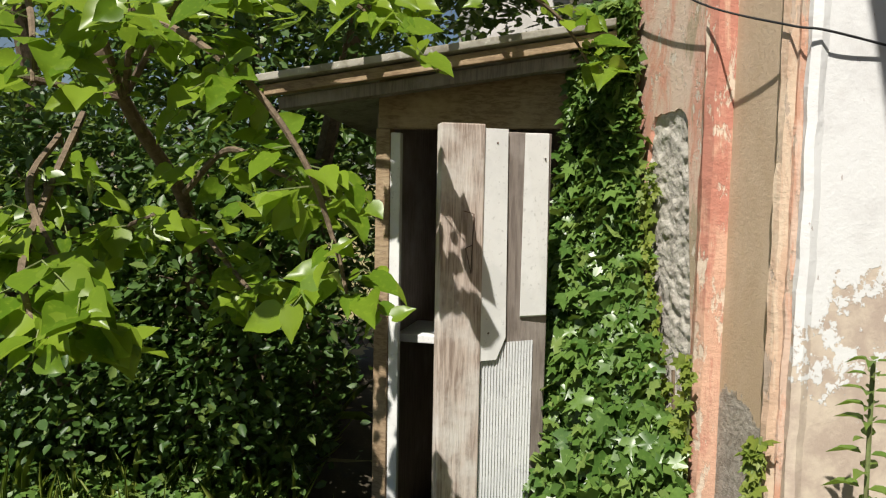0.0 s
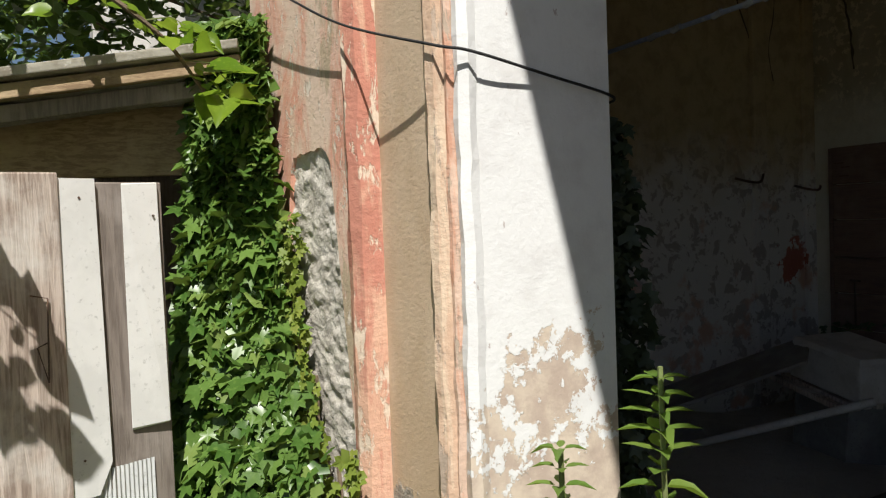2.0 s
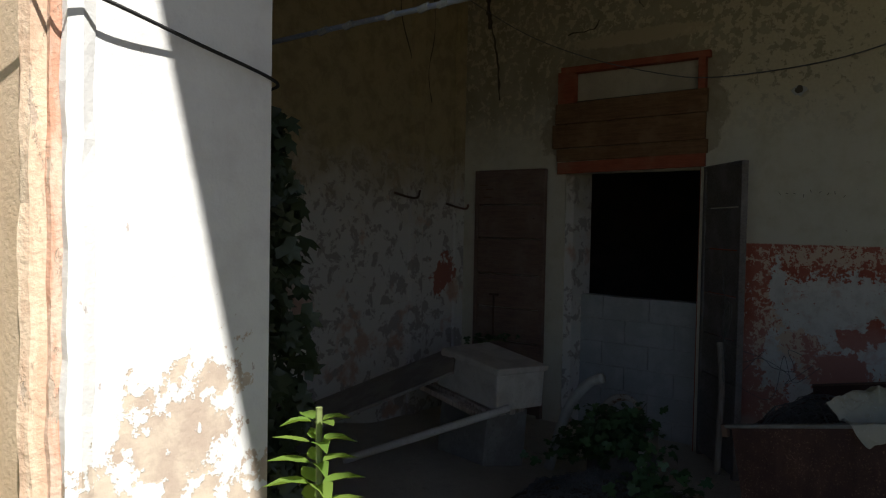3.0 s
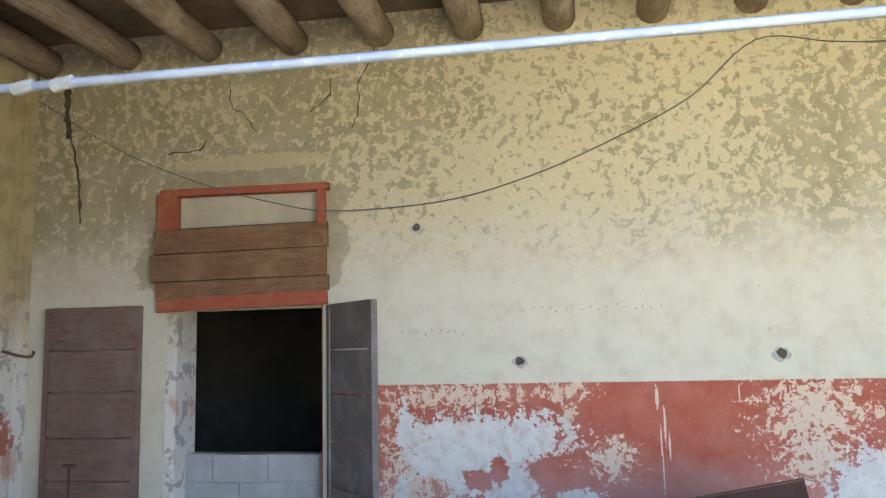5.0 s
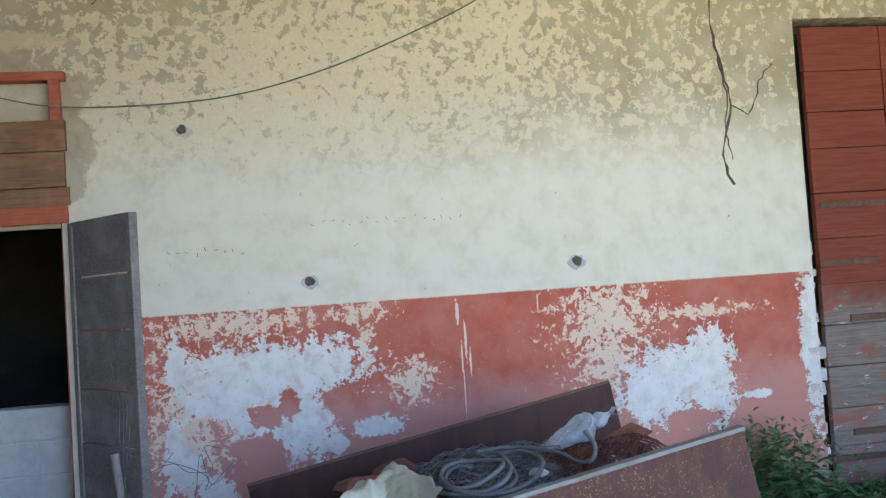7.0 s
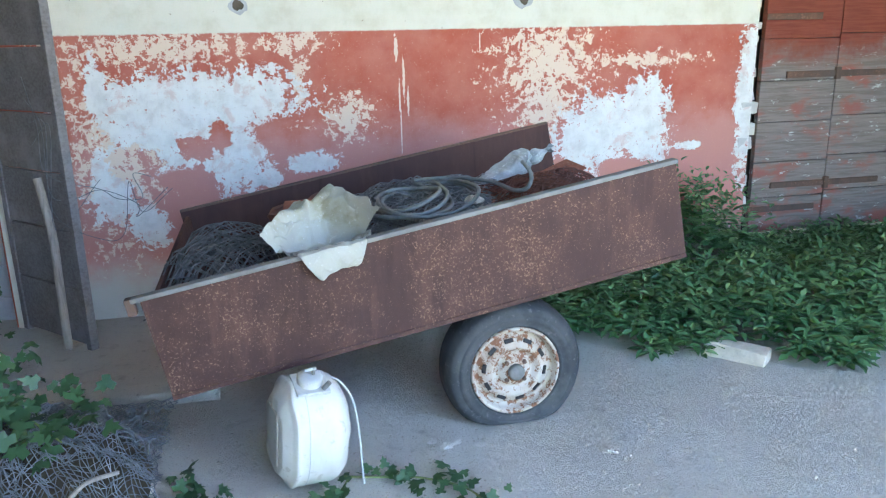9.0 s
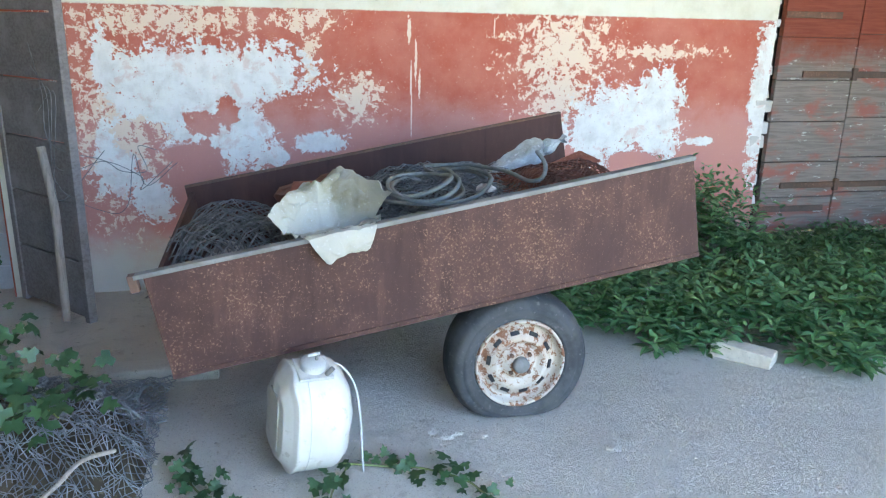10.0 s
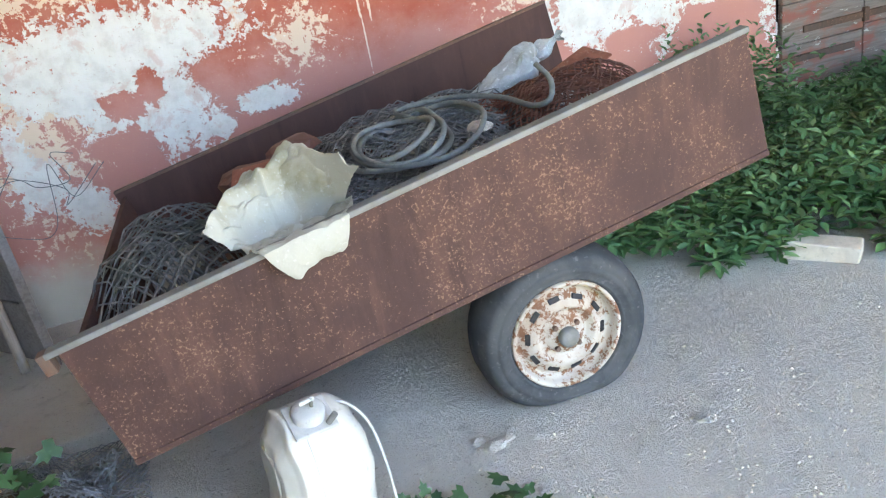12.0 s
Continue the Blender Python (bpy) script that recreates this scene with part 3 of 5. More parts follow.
wall = structure(part("wall_back", boxed((-1.9, 0.0, -0.3), (-0.12, 0.42, 4.6)), M_BACK), "flaking cream plaster wall with worn red dado", "wall")
part("wall_over_door", boxed((-0.12, 0.0, 3.13), (1.17, 0.42, 4.6)), M_BACK, wall)
part("wall_between_doors", boxed((1.17, 0.0, -0.3), (6.17, 0.42, 4.6)), M_BACK, wall)
part("wall_over_red_door", boxed((6.17, 0.0, 3.42), (8.6, 0.42, 4.6)), M_BACK, wall)
part("wall_end_piece", boxed((8.6, 0.0, -0.3), (12.3, 0.42, 4.6)), M_BACK, wall)
# inner room walls: the room's shade is put into their colour
structure(part("wall_inner_room", boxed((-1.9, 3.2, -0.3), (3.0, 3.4, 3.6)), M_DARK), "inner wall coloured near-black for the empty room's shade", "wall")
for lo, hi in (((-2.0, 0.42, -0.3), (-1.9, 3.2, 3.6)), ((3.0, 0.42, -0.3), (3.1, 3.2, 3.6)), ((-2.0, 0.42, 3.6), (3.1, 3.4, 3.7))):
    structure(part("wall_inner_side", boxed(lo, hi), M_DARK), "side wall coloured near-black for the empty room's shade", "wall")

end = structure(part("wall_left_end", boxed((-1.75, -5.2, -0.3), (-1.36, 0.0, 4.6)), M_END), "stained lime plaster end wall with grey patches", "wall")
part("pilaster", boxed((-1.36, -0.80, -0.3), (-1.31, -0.64, 4.5), None, 0.012), M_END, end, "shallow plaster pilaster")
part("pilaster", boxed((-1.36, -0.14, -0.3), (-1.325, 0.0, 4.5), None, 0.01), M_END, end, "shallow plaster pilaster")
structure(part("wall_front", boxed((-1.75, -5.55, -0.3), (1.24, -5.2, 4.6)), M_PLAIN), "plain plaster front wall beside the pier", "wall")
# unseen wall, added to block sky light from the red door end
structure(part("wall_front", boxed((8.0, -5.6, -0.3), (12.0, -5.2, 4.6)), M_PLAIN), "unseen plain front wall added to dim the far half", "wall")
structure(part("wall_right_end", boxed((12.0, -5.6, -0.3), (12.4, 0.0, 4.6)), M_PLAIN), "plain plaster end wall", "wall")

pier = structure(part("wall_pier", prism([(1.22, -5.155), (1.22, -5.70), (1.60, -5.64), (1.93, -5.60), (2.335, -5.58), (2.335, -5.155)], -0.3, 4.6), M_RUBBLE), "plastered corner pier with ochre panel and white return", "wall")
part("white_return", prism([(2.336, -5.55), (2.36, -5.55), (2.352, -5.30), (2.342, -5.15), (2.336, -5.15)], -0.3, 4.6), M_WHITE, pier, "white lime-washed side, bare at the foot")
part("ochre_panel", prism([(1.955, -5.59), (1.955, -5.632), (2.285, -5.606), (2.285, -5.57)], -0.3, 4.6), M_OCHRE, pier, "smooth ochre render panel")
part("pink_ridge", prism([(1.865, -5.60), (1.875, -5.705), (1.915, -5.712), (1.952, -5.69), (1.962, -5.632), (1.962, -5.60)], -0.3, 4.6, 110), M_PINK, pier, "peeling pink moulding")
part("cream_moulding", prism([(2.283, -5.58), (2.283, -5.628), (2.30, -5.636), (2.322, -5.626), (2.328, -5.58)], -0.3, 4.6, 110), M_CREAM, pier, "cream moulding strip")
part("red_moulding", prism([(2.328, -5.56), (2.328, -5.602), (2.340, -5.602), (2.344, -5.56)], -0.3, 4.6, 110), M_REDLINE, pier, "worn red moulding strip")
part("corner_bead", prism([(2.342, -5.54), (2.344, -5.585), (2.366, -5.585), (2.372, -5.56), (2.362, -5.535)], 0.75, 4.6, 80), M_WHITE, pier, "rounded white corner bead")


def coat():
    """Upper coat of pink plaster whose lower rim has broken away."""
    bm = bmesh.new()
    n = 26
    rows = []
    for k in range(n + 1):
        f = k / n
        x = 1.22 + f * 0.66
        y = -5.822 + f * 0.12
        low = 1.05 + 0.88 * min(1, max(0, (f - 0.22) / 0.22)) - 0.95 * max(0, (f - 0.84) / 0.16) + 0.05 * noise.noise((f * 9, 1, 0))
        rows.append([bm.verts.new((x, y + d, z)) for d, z in ((0, low), (0, 4.6), (0.10, 4.6), (0.10, low))])
    for a, b in zip(rows, rows[1:]):
        for i in range(4):
            bm.faces.new((a[i], b[i], b[(i + 1) % 4], a[(i + 1) % 4]))
    bm.faces.new(rows[0])
    bm.faces.new(rows[-1][::-1])
    return bm


part("pink_coat", coat(), M_PATCHY, pier, "patchy pink plaster coat broken along its lower rim")


def rubble():
    v, f = [], []
    nx, nz = 110, 340
    for j in range(nz + 1):
        for i in range(nx + 1):
            x, z = 1.24 + i * 0.64 / nx, -0.2 + j * 2.3 / nz
            y = -5.80 + (x - 1.24) * 0.17
            p = Vector((x * 9, z * 13, 0))
            y -= 0.010 * abs(noise.noise(p * 0.9)) + 0.007 * noise.noise(p * 2.1) + 0.004 * noise.noise(p * 4.3)
            v.append((x, y, z))
    w = nx + 1
    for j in range(nz):
        for i in range(nx):
            f.append((j * w + i, j * w + i + 1, (j + 1) * w + i + 1, (j + 1) * w + i))
    return v, f


raw("rubble_face", *rubble(), M_RUBBLE, pier, True)

# ceiling deck and eave
structure(part("ceiling", boxed((-1.75, -5.99, 4.50), (12.4, 0.42, 4.56)), M_DECK), "dark boarded roof deck", "ceiling")
structure(part("roof", boxed((-1.9, -6.01, 4.60), (12.6, 3.6, 4.72)), M_ROOFWHITE), "pale roof covering with an eave", "roof")
JOISTS = (-1.95, -1.24, -0.52, 0.22, 0.94, 1.65, 2.35, 3.04, 3.73, 4.42, 5.10, 5.8, 6.5, 7.2, 7.9, 8.6)


def joist(x):
    bm = bmesh.new()
    pts, rad = [], []
    for k in range(13):
        y = -5.9 + k * 0.5
        pts.append((x + 0.03 * noise.noise((x, y, 1)), min(y, 0.06), 4.335 + 0.02 * noise.noise((x, y, 5))))
        rad.append(0.122 + 0.015 * noise.noise((x * 3, y, 9)))
    tube(bm, pts, rad, 12)
    return bm


for x in JOISTS:
    tagged(part("ceiling_joist", joist(x), M_JOIST, smooth=True), "rough round wooden joist set into the plaster wall", "joist", "joists of the portico ceiling")

# the door beside the trailer: blocked up low, boards over its fanlight
door = thing("door_1", (0.52, 0.0, -0.12), "doorway half closed with grey blocks under brown boards", "doorway", kind="structure")
jamb = part("jamb", boxed((-0.125, 0.012, -0.3), (-0.03, 0.33, 2.25), None, 0.01, 0.004), M_END, door, "chipped white and pink plaster jamb")
part("jamb", boxed((1.155, 0.012, -0.3), (1.20, 0.33, 2.25), None, 0.008, 0.003), M_REDFRAME, door, "red painted jamb")
part("fanlight_wall", boxed((-0.12, 0.05, 2.2), (1.17, 0.12, 3.14)), M_PLAIN, door, "cream filled-in fanlight")
part("fanlight_top_rail", boxed((-0.20, -0.045, 3.115), (1.20, 0.03, 3.175), pose(0, 0, 0, 0, 0.6, 0), 0.006, 0.004), M_REDFRAME, door, "red frame rail")
part("fanlight_post", boxed((-0.20, -0.04, 2.80), (-0.03, 0.03, 3.13), None, 0.006, 0.004), M_REDFRAME, door, "red frame post")
part("fanlight_post", boxed((1.135, -0.04, 2.80), (1.20, 0.03, 3.12), None, 0.006, 0.004), M_REDFRAME, door, "red frame post")
# narrow dark strip along the foot of the fanlight
part("dark_sill_strip", boxed((-0.03, 0.0, 2.825), (1.14, 0.05, 2.865), None, 0.01, 0.004), M_CRACK, door)
for z0, z1, x0, x1, tilt in ((2.655, 2.845, -0.20, 1.235, -0.5), (2.435, 2.650, -0.225, 1.225, -0.35), (2.315, 2.43, -0.18, 1.24, -0.6)):
    part("board", boxed((x0, -0.075, z0), (x1, -0.045, z1), pose(0.5, 0, (z0 + z1) / 2, 0, tilt, 0) @ pose(-0.5, 0, -(z0 + z1) / 2), 0.004, 0.004), M_BOARD, door)
part("board", boxed((-0.17, -0.07, 2.205), (1.23, -0.045, 2.312), pose(0.5, 0, 2.2, 0, -1.1, 0) @ pose(-0.5, 0, -2.2), 0.004, 0.003), M_REDFRAME, door, "red painted board")
part("mortar_bed", boxed((-0.03, 0.19, -0.3), (1.16, 0.36, 1.075)), M_MORTAR, door)
for row in range(6):
    z = 0.875 - row * 0.213
    for x0, x1 in (((-0.03, 0.43), (0.44, 0.90), (0.91, 1.155)) if row % 2 else ((-0.03, 0.20), (0.21, 0.66), (0.67, 1.155))):
        part("block", boxed((x0, 0.175 + random.uniform(0, 0.005), z), (x1, 0.35, z + 0.203), None, 0.006, 0.002), M_BLOCK, door)


def shutter(name, at, turn, width, bottom, top, material, label, hinge_left):
    """A boarded shutter, hinged at its origin, opening along +x of its pose."""
    ob = thing(name, at, label, "shutter", "door shutters")
    m = pose(*at, 0, 0, turn)
    edges = [bottom + (top - bottom) * f for f in (0, 0.145, 0.29, 0.43, 0.57, 0.72, 0.86, 1.0)]
    for a, b in zip(edges, edges[1:]):
        part("plank", boxed((0.035, -0.016, a + 0.004), (width - 0.035, 0.016, b - 0.004), m, 0.008, 0.002), material, ob)
    for x0 in (0, width - 0.045):
        part("stile", boxed((x0, -0.026, bottom - 0.02), (x0 + 0.045, 0.024, top + 0.012), m, 0.005), material, ob)
    part("top_rail", boxed((0.04, -0.024, top - 0.01), (width - 0.04, 0.022, top + 0.014), m, 0.003), material, ob)
    return ob, m


left_shutter, ls = shutter("shutter", (-0.30, -0.05, 0), 180, 0.83, -0.1, 2.24, M_SHUTTER_B, "faded brown boarded shutter folded flat to the wall", True)
right_shutter, rs = shutter("shutter", (1.235, -0.04, 0), -46, 0.70, -0.1, 2.20, M_SHUTTER, "grey boarded shutter standing half open", False)

part("bolt", tube(bmesh.new(), [(-0.85, -0.10, 0.62), (-0.85, -0.10, 1.02)], 0.009, 6), M_IRON, left_shutter, "rusty drop bolt")
part("bolt_head", tube(bmesh.new(), [(-0.90, -0.10, 1.03), (-0.80, -0.10, 1.03)], 0.012, 6), M_IRON, left_shutter)
for x, z in ((-1.05, 2.10), (-0.98, 2.06), (-1.0, 1.98)):
    part("hook", boxed((x, -0.095, z), (x + 0.09, -0.085, z + 0.012)), M_IRON, left_shutter)

# the red barn door at the far end
red = thing("door_2", (7.3, 0.0, 0.0), "large red boarded door with paint worn off below", "door", kind="structure")
for x0, x1 in ((6.30, 6.925), (6.932, 7.6), (7.61, 8.55)):
    z = 0.06
    while z < 3.38:
        h = min(random.choice((0.27, 0.30, 0.33)), 3.39 - z)
        part("plank", boxed((x0, 0.10 + random.uniform(0, 0.006), z + 0.002), (x1, 0.15, z + h - 0.003), None, 0.005, 0.002), M_REDDOOR, red)
        z += h
# near-black panel that paints the shade of the gap beside the boards
part("gap_shade_panel", boxed((6.205, 0.36, 0.0), (8.6, 0.4, 3.42)), M_DARK, red, "near-black panel painting the shade behind the boards")
for x0, x1, z in ((6.33, 6.92, 2.05), (6.5, 7.5, 1.22), (6.45, 7.4, 0.40), (6.22, 6.85, 0.22), (6.3, 6.75, 1.63)):
    part("hinge_strap", boxed((x0, 0.085, z), (x1, 0.099, z + 0.045), None, 0.004, 0.002), M_IRON, red, "rusty iron strap hinge")
for z in (2.03, 1.20, 0.38):
    part("hinge_pin", boxed((6.905, 0.07, z), (6.945, 0.098, z + 0.09), None, 0.006), M_IRON, red)

for k, z in enumerate((0.30, 0.45, 0.62, 0.72, 0.83, 0.98, 1.08, 1.24, 1.33, 1.47, 1.56, 1.72)):
    part("edge_brick", boxed((6.08, 0.004, z), (6.172 + random.choice((0.0, 0.03, 0.055, 0.015)), 0.12, z + random.uniform(0.06, 0.10)), None, 0.01, 0.008), M_CRATE, wall, "lime-washed brick at the broken wall edge")

# cracks, holes and the brackets on the walls
def crack(pts, width, x_plane=None):
    bm = bmesh.new()
    line = smooth_line([(x, -0.001, z) if x_plane is None else (x_plane, x, z) for x, z in pts], 5)
    line = [p + Vector((0 if x_plane is not None else random.uniform(-0.012, 0.012), 0, random.uniform(-0.01, 0.01))) for p in line]
    tube(bm, line, [width * random.uniform(0.3, 1.0) for _ in line], 4)
    return structure(part("wall_crack", bm, M_CRACK), "dark ragged crack in the plaster", "crack")


crack([(1.61, 4.25), (1.50, 4.0), (1.46, 3.92), (1.47, 3.75), (1.42, 3.59)], 0.009)
crack([(0.40, 4.05), (0.41, 3.85), (0.54, 3.74), (0.62, 3.6)], 0.008)
crack([(1.25, 4.0), (1.22, 3.85), (1.08, 3.75)], 0.007)
crack([(-0.12, 3.48), (0.14, 3.50), (0.2, 3.58)], 0.010)
crack([(-1.04, 4.15), (-1.06, 3.95), (-0.98, 3.55), (-0.92, 3.2), (-0.90, 2.96)], 0.02)
crack([(-1.05, 4.08), (-1.06, 3.95), (-1.05, 3.80), (-1.02, 3.68)], 0.042)
crack([(5.56, 4.2), (5.54, 3.48), (5.59, 3.11), (5.65, 2.82), (5.56, 2.46), (5.62, 2.25)], 0.013)
crack([(5.57, 3.2), (5.62, 2.9), (5.60, 2.6), (5.64, 2.42)], 0.007)
crack([(5.65, 2.82), (5.80, 2.75), (5.88, 2.98), (5.98, 3.1)], 0.008)
crack([(-0.9, 4.2), (-0.95, 3.7), (-0.8, 3.3), (-0.75, 2.9)], 0.008, -1.357)
crack([(-0.5, 4.1), (-0.47, 3.6), (-0.55, 3.2), (-0.5, 2.9)], 0.006, -1.357)
crack([(-1.4, 4.2), (-1.2, 3.95), (-1.1, 4.1)], 0.008, -1.357)


# no recess is cut: flat dark discs paint the shade inside the hole
def socket_hole(x, z, r):
    bm = bmesh.new()
    for out, depth in ((1.0, -0.004), (0.62, -0.007)):
        ring = [bm.verts.new((x + r * out * random.uniform(0.75, 1.15) * math.cos(k * 0.449), depth, z + r * out * random.uniform(0.75, 1.15) * math.sin(k * 0.449))) for k in range(14)]
        bm.faces.new(ring)
    rim = bmesh.new()
    rim.faces.new([rim.verts.new((x + r * random.uniform(1.3, 2.1) * math.cos(k * 0.449), -0.0015, z - r * 0.2 + r * random.uniform(1.1, 1.7) * math.sin(k * 0.449))) for k in range(14)])
    structure(part("wall_chip", rim, M_MORTAR), "chipped plaster round a hole", "chip")
    return structure(part("wall_hole", bm, M_CRACK), "flat dark disc painting the shade of a small broken hole", "hole")


socket_hole(1.912, 2.776, 0.030)
socket_hole(2.655, 1.765, 0.033)
socket_hole(4.445, 1.785, 0.036)
for y, z in ((-0.9, 1.98), (-0.15, 1.9)):
    bm = tube(bmesh.new(), smooth_line([(-1.36, y - 0.1, z + 0.02), (-1.25, y - 0.02, z - 0.02), (-1.25, y + 0.1, z - 0.02), (-1.31, y + 0.2, z + 0.05)]), 0.012, 6)
    tagged(part("iron_hook", bm, M_IRON), "bent rusty iron hook in the end wall", "hook")

bm = bmesh.new()
rnd = random.Random(5)
for k in range(26):
    x, z = (1.80 + 0.055 * (k % 9) if k < 9 else 2.7 + 0.06 * (k - 9)), (1.98 if k < 9 else 2.13) + rnd.uniform(-0.02, 0.02)
    a = rnd.uniform(0, 3.1)
    tube(bm, [(x, -0.002, z), (x + 0.02 * math.cos(a), -0.002, z + 0.025 * math.sin(a))], 0.0022, 4)
structure(part("wall_scribble", bm, M_CRACK), "faint brown scratches on the pale plaster", "scratches")

# wires
def cable(name, pts, r, material, label, category, steps=6):
    return tagged(part(name, tube(bmesh.new(), smooth_line(pts, steps), r, 6), material, smooth=True), label, category)


cable("wall_wire", [(-1.34, -0.02, 4.03), (-0.6, -0.03, 3.56), (0.12, -0.09, 3.23), (0.81, -0.09, 3.01), (1.29, -0.05, 2.93), (2.1, -0.03, 2.96), (2.73, -0.03, 3.1),
                    (3.34, -0.03, 3.33), (3.95, -0.02, 3.63), (4.43, -0.015, 4.02), (4.93, -0.015, 3.96), (5.34, -0.02, 3.93), (6.3, -0.02, 3.95), (8.0, -0.02, 4.1)], 0.0045, M_WIRE,
      "thin dark wire sagging across the plaster wall", "wire")
cable("power_cable", [(0.9, -5.96, 2.75), (1.6, -5.82, 2.42), (1.96, -5.73, 2.24), (2.335, -5.635, 2.108), (2.392, -5.56, 2.085), (2.372, -5.35, 2.045), (2.352, -5.15, 2.005), (2.30, -5.13, 1.99)],
      0.0038, M_CABLE, "black cable strung across the pier", "cable", 10)
ROD = [(-1.36, -4.4, 2.37), (1.0, -4.4, 2.372), (2.3, -4.4, 2.37), (4.0, -4.4, 2.37), (12.0, -4.4, 2.38)]
rod = cable("washing_pole", ROD, 0.009, M_ROD, "pale blue plastic-covered line strung across the portico", "line", 8)
for k, x in enumerate((1.62, 1.75, 1.95, 2.09, 2.17)):
    z = 2.371
    part("tape_wrap", tube(bmesh.new(), [(x - 0.02, -4.4, z - 0.004), (x, -4.4, z), (x + 0.02, -4.4, z + 0.003)], 0.0125, 7), M_BAG, rod, "scrap of clear tape")

# ---- the trailer ----
TILT = 10.5
TM = pose(2.295, -2.27, 0.712, 0, -TILT, 0)
trailer = thing("box_trailer", (3.6, -1.5, 0.0), "rusty brown box trailer tipped on a flat tyre, full of scrap", "trailer")
LEN, HIGH, WIDE = 2.045, 0.385, 1.42
part("side_panel", boxed((0.0, 0.0, -HIGH), (LEN, 0.022, 0.0), TM, 0.003), M_TRAILER, trailer, "rusted brown steel side")
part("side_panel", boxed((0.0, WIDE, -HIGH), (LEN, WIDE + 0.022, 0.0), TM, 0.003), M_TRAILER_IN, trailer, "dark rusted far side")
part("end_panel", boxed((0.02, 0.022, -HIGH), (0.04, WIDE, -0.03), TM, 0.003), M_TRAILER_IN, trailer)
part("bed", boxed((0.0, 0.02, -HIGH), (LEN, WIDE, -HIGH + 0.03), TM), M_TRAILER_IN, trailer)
part("top_rail", boxed((-0.03, -0.012, -0.006), (LEN + 0.004, 0.030, 0.012), TM, 0.005), M_RAIL, trailer, "dull grey edge rail")
part("top_rail", boxed((0.0, WIDE - 0.004, -0.004), (LEN, WIDE + 0.026, 0.007), TM, 0.003), M_IRON, trailer, "thin worn edge of the far side")
part("bottom_lip", boxed((0.0, -0.006, -HIGH - 0.012), (LEN, 0.03, -HIGH + 0.008), TM, 0.004), M_TRAILER, trailer)
part("rail_end", boxed((-0.05, -0.01, -0.05), (-0.02, 0.03, 0.012), TM, 0.004), M_IRON, trailer)
for y in (0.25, WIDE - 0.3):
    part("chassis_beam", boxed((0.5, y, -HIGH - 0.07), (LEN - 0.1, y + 0.05, -HIGH - 0.001), TM, 0.005), M_TRAILER, trailer)
part("axle", tube(bmesh.new(), [(3.69, -2.0, 0.25), (3.69, -0.95, 0.25)], 0.03, 10), M_IRON, trailer)
for y in (-1.95, -1.0):
    part("axle_bracket", boxed((3.52, y, 0.30), (3.86, y + 0.05, 0.60), None, 0.01), M_TRAILER, trailer)
bm = bmesh.new()
box(bm, (3.16, -2.14, 0.46), (3.45, -2.09, 0.56), pose(0, 0, 0), 0.004)
part("mudguard_stay", bm, M_TRAILER, trailer)


def wheel(y, facing):
    """Pressed steel wheel with a flat tyre, in the xz plane."""
    m = pose(3.69, y, 0.238, 90 if facing < 0 else -90, 0, 0)
    bm = bmesh.new()
    prof = [(0.188, -0.005), (0.196, 0.010), (0.203, 0.012), (0.207, 0.009), (0.222, 0.021), (0.240, 0.021), (0.243, 0.017), (0.247, 0.019), (0.268, 0.012), (0.278, 0.002), (0.281, -0.006), (0.290, -0.02), (0.297, -0.06), (0.297, -0.115), (0.288, -0.15), (0.26, -0.175), (0.19, -0.17)]
    rings = lathe(bm, prof, m, 56)
    for ring in rings:
        for v in ring:
            base = 0.003 + floor_height(v.co.x, v.co.y)
            low = v.co.z - base
            if low < 0.05:
                squash = 0.05 - low
                v.co.z = base + 0.05 * math.exp(-squash / 0.05)
                v.co.y += facing * min(squash, 0.06) * 0.3
    tyre = part("wheel", bm, M_TYRE, trailer, "flat worn black tyre", True)
    bm = bmesh.new()
    lathe(bm, [(0.190, -0.004), (0.189, 0.010), (0.183, 0.014), (0.177, 0.010), (0.173, -0.012), (0.166, -0.034), (0.158, -0.036), (0.150, -0.026), (0.118, -0.004), (0.104, 0.004), (0.096, 0.002), (0.084, -0.018), (0.074, -0.020), (0.064, -0.004), (0.040, 0.006), (0.0, 0.006)], m, 48)
    part("rim", bm, M_RIM, tyre, "white painted steel rim gone rusty", True)
    for k in range(10):
        # solid black blocks stand for the shade inside the rim's open slots
        a = 2 * math.pi * (k + 0.3) / 10
        part("rim_slot", boxed((-0.019, -0.009, -0.02), (0.019, 0.009, 0.003), m @ Matrix.Rotation(a, 4, "Z") @ pose(0, 0.131, -0.0105, -28, 0, 0), 0.003), M_CABLE, tyre, "black block painting the shade of a rim slot")
    bm = bmesh.new()
    lathe(bm, [(0.034, 0.008), (0.034, 0.026), (0.026, 0.034), (0.0, 0.036)], m, 20)
    part("hub_cap", bm, M_RAIL, tyre, "grey hub cap", True)
    for k in range(4):
        a = 2 * math.pi * (k + 0.5) / 4
        part("wheel_nut", tube(bmesh.new(), [m @ Vector((0.053 * math.cos(a), 0.053 * math.sin(a), h)) for h in (-0.008, 0.012)], 0.009, 6), M_IRON, tyre)


wheel(-2.175, -1)
wheel(-0.82, 1)

# ---- load of the trailer ----
def in_box(u, v, w):
    return TM @ Vector((u, v, w))


